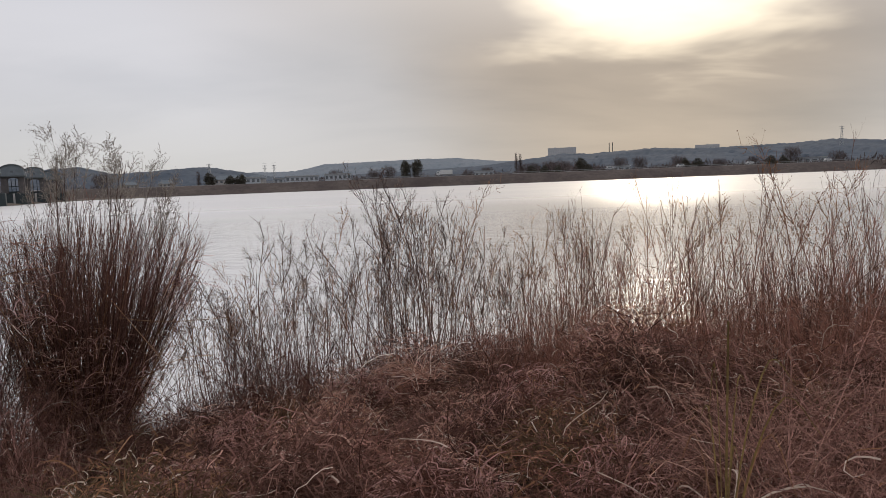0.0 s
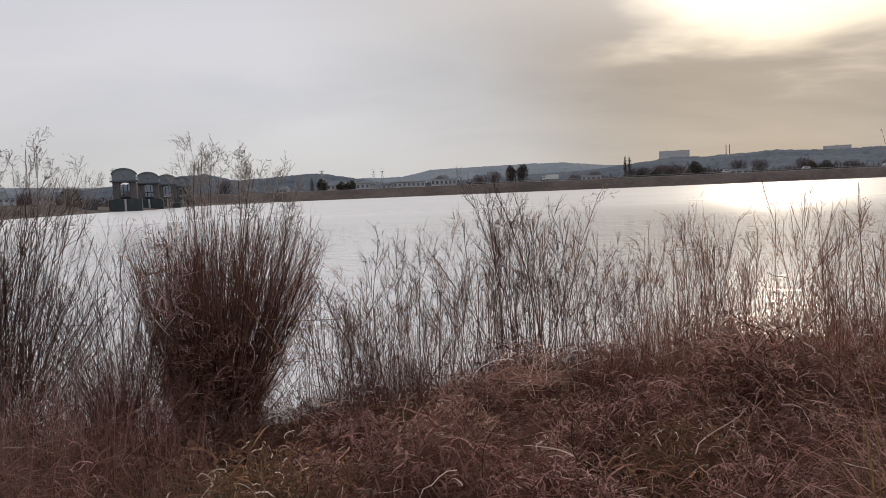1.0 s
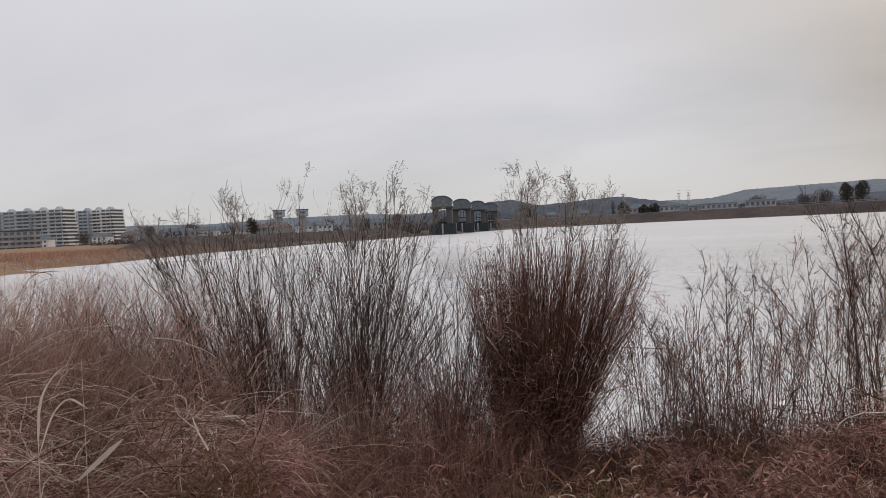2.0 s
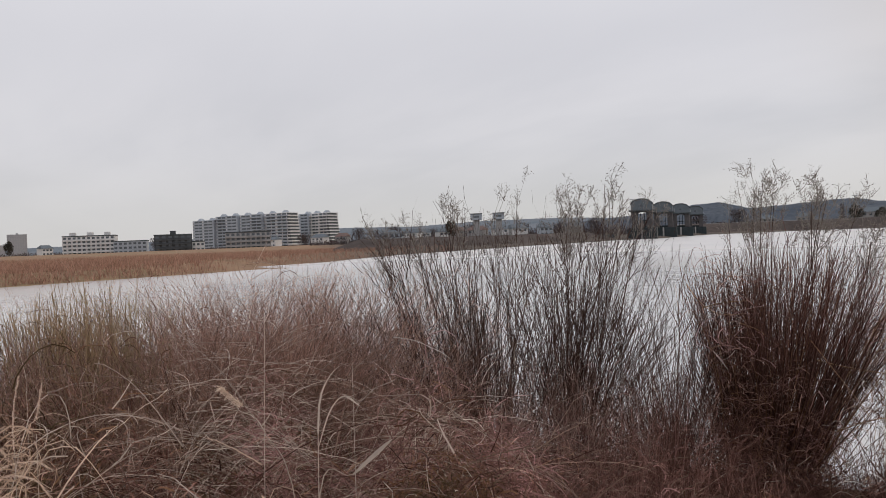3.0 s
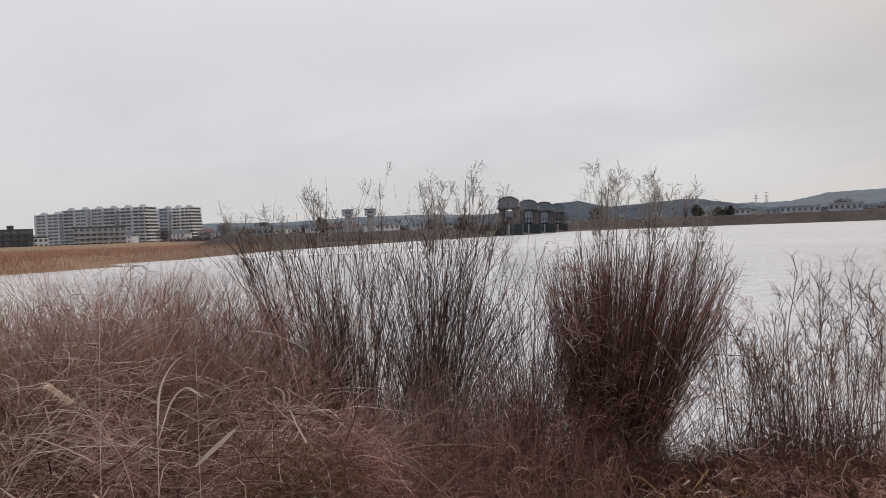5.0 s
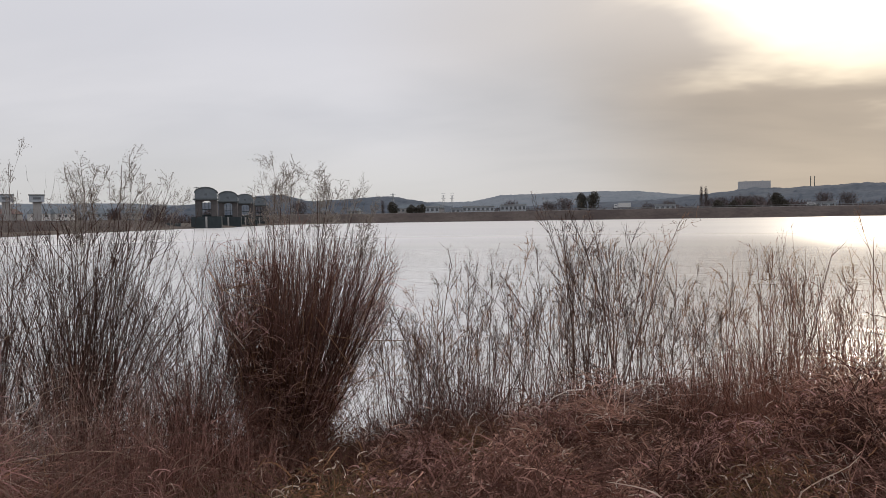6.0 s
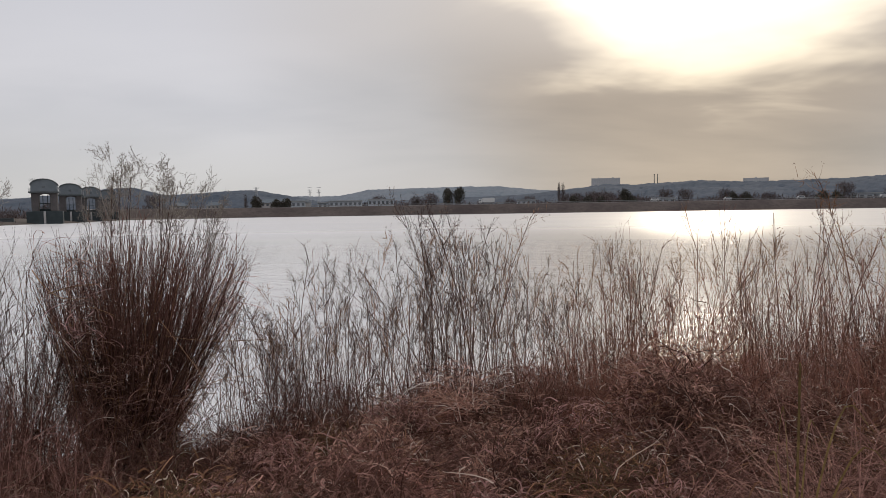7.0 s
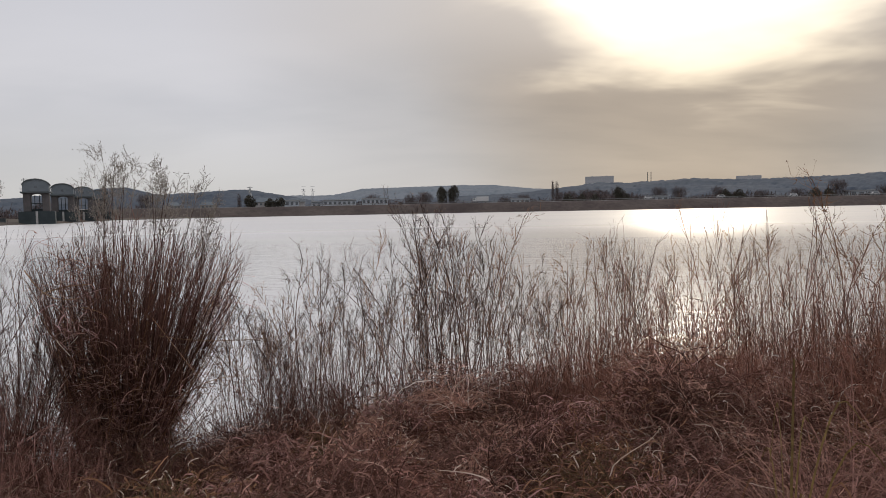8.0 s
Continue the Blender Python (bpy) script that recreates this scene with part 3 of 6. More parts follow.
slab_block("apartment_house", -540, 110, 0.5, facing(-540, 110) - 12, 34, 12, 5, 11, M_WHITE, "white five-storey apartment house with rows of small windows", "apartment house", 2.75, roof_boxes=3)
slab_block("low_building", -524, 133.5, 0.5, facing(-524, 133) - 8, 22, 12, 3, 7, M_GREYWALL, "pale grey three-storey building with square windows", "building", 3.0, False, roof_boxes=0)
slab_block("office_building", -459, 143, 0.5, facing(-459, 143), 23, 14, 4, 6, M_DARKWALL, "dark four-storey building with open deck floors", "building", 2.8, True, roof_boxes=1)
slab_block("white_annex", -455, 158, 0.5, facing(-455, 158), 8, 10, 2, 3, M_WHITE, "small white annex building with a flat roof", "building", 3.2, False, roof_boxes=0)


def terrace_estate(name, start, end, sections, floors, white_share, label):
    """A long stepped apartment slab: alternate sections stand forward, each with a pointed lift head; white balconies end it."""
    start, end = np.array(start), np.array(end)
    mid, span = (start + end) / 2, np.linalg.norm(end - start)
    turn = math.degrees(math.atan2(end[1] - start[1], end[0] - start[0]))
    e = thing(name, mid[0], mid[1], 0.5, turn, label=label, category="apartment block", group="large apartment blocks")
    wide = span / sections
    strip = shared_box("stair_window", (-0.5, 0.5, -0.06, 0.06, -0.6, 0.6))
    pane = shared_box("window", (-wide * 0.16, wide * 0.16, -0.06, 0.06, -0.7, 0.7))
    ledge = shared_box("balcony", (-wide * 0.5, wide * 0.5, -1.7, 0.0, -0.5, 0.55))
    for k in range(sections):
        x0 = -span / 2 + k * wide
        light = k >= sections * (1 - white_share)
        forward = -3.0 if k % 2 else 0.0
        storeys = floors - (1 if k < sections // 3 else 0)
        high = storeys * 2.9
        wall = M_WHITE if light else M_GREYWALL
        sec = boxed("section", (x0 + 0.02, x0 + wide - 0.02, forward, 13.0, -2.0, high), wall, e, "white balcony section" if light else "")
        head = bmesh.new()
        xm = x0 + wide * 0.5
        vs = [head.verts.new(p) for p in ((xm - 2.6, 1, high), (xm + 2.6, 1, high), (xm + 2.6, 7, high), (xm - 2.6, 7, high), (xm - 1.0, 2.5, high + 2.4), (xm + 1.0, 2.5, high + 2.4), (xm + 1.0, 5.5, high + 2.4), (xm - 1.0, 5.5, high + 2.4))]
        for f in ((0, 1, 5, 4), (1, 2, 6, 5), (2, 3, 7, 6), (3, 0, 4, 7), (4, 5, 6, 7)):
            head.faces.new([vs[q] for q in f])
        part("lift_head", head, M_GREYWALL, sec)
        for f in range(storeys):
            z = f * 2.9 + 1.6
            put_shared("stair_window", strip, M_WHITE, sec, (x0 + wide * 0.08, forward - 0.05, z))
            for c in (0.34, 0.72):
                put_shared("window", pane, M_GLASS, sec, (x0 + wide * c, forward - 0.03, z))
            if f and (light or k % 3 == 2):
                put_shared("balcony", ledge, wall, sec, (xm, forward - 0.03, f * 2.9))
    for f in range(1, floors):
        reach = 0.8 + (floors - f) * 0.38
        boxed("terrace", (span / 2 - 0.5, span / 2 + reach, -4.2, 11.0, f * 2.9 - 0.5, f * 2.9 + 0.75), M_WHITE, e, "white stepped terrace")
        boxed("recess", (span / 2 - 0.3, span / 2 + reach - 0.6, -3.6, 10.4, f * 2.9 + 0.75, f * 2.9 + 2.4), M_DARKWALL, e)
    return e


terrace_estate("apartment_block", (-664, 226), (-562, 279), 8, 11, 0.26, "long grey eleven-storey apartment block with white balconies")
terrace_estate("apartment_block", (-610, 305), (-566, 322), 4, 11, 0.5, "shorter apartment block with white stepped balconies")


def house(x, y, z, turn, width, depth, storeys, wall, roof, label):
    h = thing("house", x, y, z, turn, label=label, category="house", group="small houses across the lake")
    high = storeys * 2.8
    boxed("wall", (-width / 2, width / 2, -depth / 2, depth / 2, -2.0, high), wall, h)
    bm = bmesh.new()
    w, d = width / 2 + 0.5, depth / 2 + 0.6
    vs = [bm.verts.new(p) for p in ((-w, -d, high), (w, -d, high), (w, d, high), (-w, d, high), (-w * 0.7, 0, high + depth * 0.32), (w * 0.7, 0, high + depth * 0.32))]
    for f in ((0, 1, 5, 4), (1, 2, 5), (2, 3, 4, 5), (3, 0, 4), (3, 2, 1, 0)):
        bm.faces.new([vs[q] for q in f])
    part("roof", bm, roof, h, "brown tiled hip roof" if roof is M_TILE else "")
    pane = shared_box("window", (-0.7, 0.7, -0.06, 0.06, -0.6, 0.6))
    for s in range(storeys):
        for c in (-0.3, 0.0, 0.3):
            put_shared("window", pane, M_GLASS, h, (c * width, -depth / 2 - 0.02, s * 2.8 + 1.6))
    return h


pick = random.Random(11)
for bearing, far, wide in ((-56.4, 420, 11), (-55.3, 432, 9), (-53.6, 420, 12), (-52.4, 440, 8), (-50.8, 430, 9), (-49.6, 415, 9), (-47.9, 400, 10), (-46.0, 395, 9), (-44.6, 400, 11), (-42.2, 390, 8), (-39.8, 395, 9),
                            (-65.0, 520, 9), (-61.2, 480, 10), (-59.3, 470, 8), (-76.0, 540, 10), (-79.5, 560, 9), (-81.5, 575, 8), (-18.2, 425, 9), (-17.0, 430, 10), (-15.6, 428, 8), (-22.5, 520, 9), (-25.2, 530, 10)):
    hx, hy = CENTRE[0] + far * math.sin(radians(bearing)), CENTRE[1] + far * math.cos(radians(bearing))
    # the dull walls carry the dimming by haze in their colour
    style = pick.choice([(M_DULL, M_TILE, "dull grey two-storey house with a brown tiled roof"), (M_GREYWALL, M_ROOF, "grey two-storey house with a metal roof"), (M_DULL if bearing > -40 else M_WHITE, M_ROOF, "pale plastered house with a blue-grey roof")])
    house(hx, hy, 2.2 if bearing > -30 else 1.2, facing(hx, hy) + pick.uniform(-35, 35), wide, 8, 2, *style)


def hall(x, y, z, turn, width, high, bays, label):
    """A long low pale building with one row of dark openings."""
    b = thing("long_hall", x, y, z, turn, label=label, category="hall")
    boxed("wall", (-width / 2, width / 2, 0, 12, -3, high), M_GREYWALL, b)
    boxed("roof", (-width / 2 - 0.4, width / 2 + 0.4, -0.6, 12.6, high, high + 0.5), M_RAIL, b, "pale metal roof")
    pane = shared_box("window", (-width / bays * 0.27, width / bays * 0.27, -0.06, 0.06, -0.9, 0.9))
    for c in range(bays):
        put_shared("window", pane, M_GLASS, b, ((c + 0.5) * width / bays - width / 2, -0.03, high - 1.7))
    return b


hall(-88, 412, 1.0, facing(-88, 412), 20, 7.2, 7, "long pale grey low building with dark window openings")
hall(-67, 418, 1.0, facing(-67, 418), 16, 7.8, 6, "pale grey low building with a flat roof")
hall(-120, 404, 1.0, facing(-120, 404), 17, 7.4, 6, "low pale grey building behind the levee")
hall(-103, 420, 1.0, facing(-103, 420), 9, 6.4, 3, "small pale shed behind the levee")
hall(-343, 240, 0.8, facing(-343, 240), 19, 6.5, 6, "pale building with upright panels by the far bank")
hall(108, 425, 1.0, facing(108, 425), 14, 6.0, 4, "low pale shed behind the levee")
hall(24, 430, 1.0, facing(24, 430), 12, 6.2, 4, "low pale building under bare trees")
hall(215, 400, 1.0, facing(215, 400), 16, 6.5, 4, "pale roofed shed by the levee")
slab_block("factory_building", -600, 33, 0.0, facing(-600, 33), 24, 18, 3, 6, M_GREYWALL, "dark grey flat factory building", "factory", 2.9, True, roof_boxes=1)
# the farthest blocks, with the haze in their wall and window colours
slab_block("tower_block", -1490, 178, 1.0, facing(-1490, 178), 32, 18, 14, 8, M_HAZEWALL, "pale grey tower block far across the plain", "tower block", 3.0, False, roof_boxes=1, glass=M_HAZEGLASS, cap=M_HAZEWALL)
slab_block("city_building", -1400, 118, 1.0, facing(-1400, 118), 62, 20, 7, 12, M_HAZEWALL, "wide pale city building far off", "building", 3.0, False, roof_boxes=1, glass=M_HAZEGLASS, cap=M_HAZEWALL)
slab_block("city_building", -1330, 70, 1.0, facing(-1330, 70), 46, 20, 5, 9, M_HAZEWALL, "low pale city building far off", "building", 3.0, False, roof_boxes=1, glass=M_HAZEGLASS, cap=M_HAZEWALL)
slab_block("hill_building", 340, 1972, 66, facing(340, 1972), 80, 30, 6, 12, M_HAZEWALL, "large pale building on the hill crest", "building", 3.4, False, roof_boxes=2, glass=M_HAZEGLASS, cap=M_HAZEWALL)


slab_block("hill_building", 720, 1866, 56, facing(720, 1866), 62, 30, 6, 10, M_HAZEWALL, "wide pale building behind the hill crest", "building", 3.2, False, roof_boxes=1, glass=M_HAZEGLASS, cap=M_HAZEWALL)
slab_block("office_building", -405.5, 172.2, 0.3, facing(-405.5, 172.2), 27, 12, 4, 9, M_DULL, "grey-green four-storey block before the apartment estate", "building", 2.7, True, roof_boxes=0)


def chimney(x, y, z, high, r, label):
    c = thing("chimney", x, y, z, 0, label=label, category="chimney", group="chimneys on the hill")
    bm = bmesh.new()
    bmesh.ops.create_cone(bm, cap_ends=True, segments=10, radius1=r, radius2=r * 0.7, depth=high, matrix=Matrix.Translation((0, 0, high / 2)))
    part("stack", bm, M_CONCRETE, c)
    bm = bmesh.new()
    bmesh.ops.create_cone(bm, cap_ends=True, segments=10, radius1=r * 0.85, radius2=r * 0.85, depth=1.2, matrix=Matrix.Translation((0, 0, high - 0.6)))
    part("rim", bm, M_DARKWALL, c)
    return c


for cx, cy in ((352.8, 1458.2), (359.4, 1456.8)):
    chimney(cx, cy, 20, 52, 1.0, "tall grey chimney behind the hill")


def lattice_tower(x, y, z, high, foot, label, arms=2):
    t = thing("lattice_tower", x, y, z, facing(x, y), label=label, category="pylon", group="steel towers beyond the lake")
    bars = []
    levels = np.linspace(0, 1, 7)
    half = lambda u: foot / 2 * (1 - 0.8 * u)
    for sx, sy in ((-1, -1), (1, -1), (1, 1), (-1, 1)):
        bars.append([(sx * half(0), sy * half(0), 0), (sx * half(1), sy * half(1), high)])
        for u, v in zip(levels, levels[1:]):
            bars.append([(sx * half(u), sy * half(u), u * high), (-sx * half(v) if sx * sy > 0 else sx * half(v), sy * half(v) if sx * sy > 0 else -sy * half(v), v * high)])
    pts = np.array(bars, float)
    strands("frame", pts, np.full(pts.shape[:2], 0.35), M_RAIL, t, tube=True)
    for k in range(arms):
        boxed("cross_arm", (-foot * 0.55, foot * 0.55, -0.2, 0.2, high * (0.84 + 0.12 * k), high * (0.84 + 0.12 * k) + 0.35), M_RAIL, t)
    return t


lattice_tower(-198.3, 566.8, 2, 22, 4.5, "grey lattice mast behind the houses")
lattice_tower(-232.7, 869.9, 4, 28, 5, "grey steel pylon on the skyline", 3)
lattice_tower(-221.5, 872.8, 4, 28, 5, "grey steel pylon on the skyline", 3)
lattice_tower(452.9, 777.8, 26, 22, 4, "thin steel mast on the hill crest")


# ---- levee details ----
def guard_rail(y, x0, x1):
    r = thing("guard_rail", (x0 + x1) / 2, y, 4.62, 0, label="long galvanised guard rail along the levee road", category="guard rail")
    half = (x1 - x0) / 2
    boxed("beam", (-half, half, -0.06, 0.06, 0.6, 0.82), M_GUARD, r)
    post = shared_box("post", (-0.08, 0.08, -0.05, 0.05, -0.12, 0.85))
    for k in range(int(2 * half // 4)):
        put_shared("post", post, M_GUARD, r, (-half + 2 + 4 * k, 0.1, 0))
    return r


guard_rail(363.2, -100, 400)


def wheel(parent, x, y, r):
    bm = bmesh.new()
    bmesh.ops.create_cone(bm, cap_ends=True, segments=14, radius1=r, radius2=r, depth=0.28, matrix=Matrix.Translation((x, y, r)) @ Matrix.Rotation(math.pi / 2, 4, "X"))
    w = part("wheel", bm, M_TYRE, parent)
    bm = bmesh.new()
    bmesh.ops.create_cone(bm, cap_ends=True, segments=10, radius1=r * 0.55, radius2=r * 0.5, depth=0.3, matrix=Matrix.Translation((x, y, r)) @ Matrix.Rotation(math.pi / 2, 4, "X"))
    part("rim", bm, M_RAIL, w)


def truck(x, y, turn):
    t = thing("box_truck", x, y, 4.63, turn, label="white box truck on the levee road", category="truck")
    boxed("cargo_box", (-2.2, 4.4, -1.15, 1.15, 0.95, 3.3), M_PAINT, t, "", 0.06)
    boxed("cab", (-4.2, -2.35, -1.1, 1.1, 0.55, 2.6), M_PAINT, t, "", 0.18)
    boxed("windscreen", (-4.23, -4.15, -0.95, 0.95, 1.55, 2.35), M_GLASS, t)
    boxed("side_window", (-3.8, -2.8, -1.13, -1.08, 1.6, 2.3), M_GLASS, t)
    boxed("chassis", (-4.0, 4.3, -0.9, 0.9, 0.55, 0.93), M_TYRE, t)
    for wx in (-3.2, 2.6):
        for wy in (-1.0, 1.0):
            wheel(t, wx, wy, 0.48)
    return t


def car(x, y, turn):
    c = thing("car", x, y, 4.63, turn, label="white van driving on the levee road", category="car", group="cars on the levee road")
    boxed("body", (-2.1, 2.1, -0.85, 0.85, 0.3, 1.0), M_PAINT, c, "", 0.12)
    bm = bmesh.new()
    made = box(bm, -1.6, 1.8, -0.75, 0.75, 1.0, 1.75)
    for v in bm.verts:
        if v.co.z > 1.5:
            v.co.x *= 0.8
            v.co.y *= 0.9
    part("cabin", made, M_PAINT, c)
    boxed("side_window", (-1.2, 1.3, -0.79, -0.74, 1.12, 1.55), M_GLASS, c)
    for wx in (-1.3, 1.3):
        for wy in (-0.75, 0.75):
            wheel(c, wx, wy, 0.32)
    return c


truck(-1.1, 365.0, 0)
van = car(126, 365.2, 0)
for vx in (88, 164, 205):
    copy_thing(van, pose(vx, 365.2 if vx != 164 else 366.6, 4.63, 0, 0, 0))


# ---- far trees ----
def tree(name, x, y, z, high, crown_w, mat, seed, label, bare=False, group="trees beyond the lake"):
    """A tapered trunk with limbs and a ragged crown of small clumps."""
    rng = np.random.default_rng(seed)
    t = thing(name, x, y, z, rng.uniform(0, 360), label=label, category="tree", group=group)
    k = 6
    trunk = np.zeros((1, k, 3))
    trunk[0, :, 2] = np.linspace(-0.5, high * 0.8, k)
    trunk[0, :, :2] = np.cumsum(rng.normal(0, 0.02 * high / k, (k, 2)), 0)
    strands("trunk", trunk, np.linspace(high * 0.045, high * 0.012, k)[None], M_BARK, t, tube=True, rng=rng)
    n = 26
    base = np.column_stack([np.zeros((n, 2)), rng.uniform(0.22, 0.75, n) * high])
    limb = arcs(base, rng.uniform(0, 6.28, n), rng.uniform(0.25, 0.5, n) * crown_w * 1.1, rng.uniform(0.5, 1.2, n), rng.uniform(-0.3, 0.5, n), 5, 0.1, rng)
    strands("limb", limb, taper(n, 5, high * 0.014, 0.3, rng), M_BARK, t, tube=True, rng=rng)
    m = 1500 if not bare else 900
    q = unit(rng.normal(size=(m, 3))) * rng.uniform(0.35, 1.0, (m, 1)) ** 0.5
    lobes = unit(rng.normal(size=(14, 3))) * 0.55
    near = lobes[rng.integers(0, 14, m)] + q * 0.5
    pos = near * (crown_w / 2, crown_w / 2, high * 0.40) + (0, 0, high * 0.58)
    if bare:
        tw = arcs(pos, rng.uniform(0, 6.28, m), np.full(m, crown_w * 0.16), rng.uniform(0.3, 1.5, m), rng.uniform(-0.2, 0.4, m), 3, 0.2, rng)
        strands("crown", tw, taper(m, 3, high * 0.010, 0.3, rng), mat, t, rng=rng)
    else:
        lf = arcs(pos, rng.uniform(0, 6.28, m), rng.uniform(0.05, 0.11, m) * crown_w, rng.uniform(-0.4, 1.2, m), rng.uniform(0, 1.0, m), 3, 0.3, rng)
        w = np.array([0.6, 1.0, 0.35])[None] * crown_w * 0.06 * rng.uniform(0.6, 1.4, (m, 1))
        strands("crown", lf, w, mat, t, rng=rng)
    return t


oak = tree("evergreen_tree", -22.3, 369, 1.5, 13.0, 7.0, M_EVERGREEN, 21, "dark round evergreen tree on the levee slope")
copy_thing(oak, pose(-15.9, 369, 1.9, 0, 0, 130))
copy_thing(oak, pose(-128.5, 366.6, -1.2, 0, 0, 40))
copy_thing(oak, pose(-118.2, 370, -3.0, 0, 0, 80))
copy_thing(oak, pose(-114.0, 373.4, -2.6, 0, 0, 200))
copy_thing(oak, pose(76, 380, -0.4, 0, 0, 20))
for far, bearing in ((405, 7.3), (402, 8.4), (408, 9.4), (404, 11.9), (410, 19.5), (405, 20.5), (404, 25.6), (409, 26.5)):
    copy_thing(oak, pose(CENTRE[0] + far * math.sin(radians(bearing)), CENTRE[1] + far * math.cos(radians(bearing)), -4.2 + bearing % 1.3, 0, 0, bearing * 50 % 360))
for tx, ty in ((-300, 250), (-560, 62), (-620, 40)):
    copy_thing(oak, pose(tx, ty, 0.2, 0, 0, tx * 37 % 360))
poplar = tree("poplar_tree", 62.1, 597, 3, 23, 4.2, M_TWIGGY, 22, "tall narrow bare poplar tree", True)
copy_thing(poplar, pose(65.6, 596.7, 2.4, 0, 0, 90))
copy_thing(poplar, pose(-200, 545, -4, 0, 0, 30))
bare = tree("bare_tree", 77.5, 514, 1, 14, 12, M_TWIGGY, 23, "bare spreading winter tree", True)
pick = random.Random(5)
for bearing, far in ((6.5, 500), (7.4, 520), (10.0, 505), (11.0, 515), (9.3, 530), (-4.8, 470), (-6.0, 455), (-9.2, 450), (2.0, 470), (3.5, 480), (14.5, 455), (16.0, 470), (19.0, 460), (22.0, 455), (24.5, 470), (27.0, 450), (30.0, 460), (-38, 420), (-41, 430), (-55, 460), (-58, 520), (-48.5, 450), (-51.7, 470), (-44, 445), (-34, 440), (-30, 450), (-27, 440), (-62.5, 540), (-74, 600), (-77.5, 590)):
    bx, by = CENTRE[0] + far * math.sin(radians(bearing)), CENTRE[1] + far * math.cos(radians(bearing))
    copy_thing(bare, pose(bx, by, pick.uniform(-4, 1), 0, 0, pick.uniform(0, 360)))


def thicket(name, bearings, near, far, high, count, mat, seed, label):
    """A belt of bare far woods, too many to count."""
    rng = np.random.default_rng(seed)
    b, d = np.radians(rng.uniform(*bearings, count)), rng.uniform(near, far, count)
    base = np.column_stack([CENTRE[0] + d * np.sin(b), CENTRE[1] + d * np.cos(b), np.full(count, 0.5)])
    crown = high * (0.65 + 0.35 * ripples(base[:, :2], 0.05, seed)) * rng.uniform(0.6, 1.1, count)
    pts = arcs(base + np.column_stack([np.zeros((count, 2)), crown * rng.uniform(0.1, 0.75, count)]), rng.uniform(0, 6.28, count), crown * rng.uniform(0.2, 0.4, count), rng.uniform(0.5, 1.5, count), rng.uniform(-0.3, 0.6, count), 4, 0.2, rng)
    return tagged(strands(name, pts, taper(count, 4, 0.55, 0.25, rng), mat, rng=rng), label, "woods", kind="stuff")


thicket("far_woods", (-12, 40), 420, 520, 11.0, 22000, M_TWIGGY, 31, "belt of bare grey woods behind the levee")
thicket("far_thicket", (-62, -24), 400, 540, 7.5, 16000, M_TWIGGY, 32, "bare scrub and gardens on the far bank")
thicket("far_scrub", (-88, -62), 560, 760, 5.0, 6000, M_TWIGGY, 33, "low bare scrub before the far town")


def reed_bed():
    rng = np.random.default_rng(41)
    n = 46000
    b, d = np.radians(rng.uniform(-100, -50, n)), 55 + 150 * rng.uniform(0, 1, n) ** 2.0
    p = np.column_stack([CENTRE[0] + d * np.sin(b), CENTRE[1] + d * np.cos(b)])
    on = shore_distance(p) > 0.25
    on &= ~((p[:, 1] > 24) & (p[:, 0] > -72))
    p = p[on]
    n = len(p)
    base = np.column_stack([p, land_height(p) - 0.05])
    pts = arcs(base, rng.uniform(0, 6.28, n), rng.uniform(0.35, 0.8, n), rng.uniform(1.1, 1.57, n), rng.uniform(0, 0.5, n), 3, 0.1, rng)
    return tagged(strands("reed_bed", pts, taper(n, 3, 0.06, 0.4, rng), M_FLAT, rng=rng), "flat bed of orange-brown dead reeds across the water", "reeds", kind="stuff")


reed_bed()


# ---- plants on the near bank ----
def ground_z(x, y):
    return float(land_height(np.array([[x, y]], float))[0])


def stuff(ob, label=""):
    return tagged(ob, label, kind="stuff")


def hooks(base, heading, length, rise, droop, k=7, tilt=0.6, wander=0.10, rng=RNG):
    """Blades bent into hooks and loose curls, each in a leaning plane of its own."""
    n = len(base)
    u = np.column_stack([np.cos(heading), np.sin(heading), np.zeros(n)])
    side = np.column_stack([-np.sin(heading), np.cos(heading), np.zeros(n)])
    v = unit(np.array((0, 0, 1.0)) + side * rng.normal(0, tilt, (n, 1)))
    s = np.linspace(0, 1, k)[None]
    angle = rise[:, None] - droop[:, None] * s ** 1.3 + np.cumsum(rng.normal(0, wander, (n, k)), 1)
    step = (length / (k - 1))[:, None, None]
    d = (np.cos(angle)[..., None] * u[:, None] + np.sin(angle)[..., None] * v[:, None]) * step
    d[:, 0] = 0
    return base[:, None] + np.cumsum(d, 1) + np.cumsum(rng.normal(0, 0.05, (n, k, 3)), 1) * step * 0.6


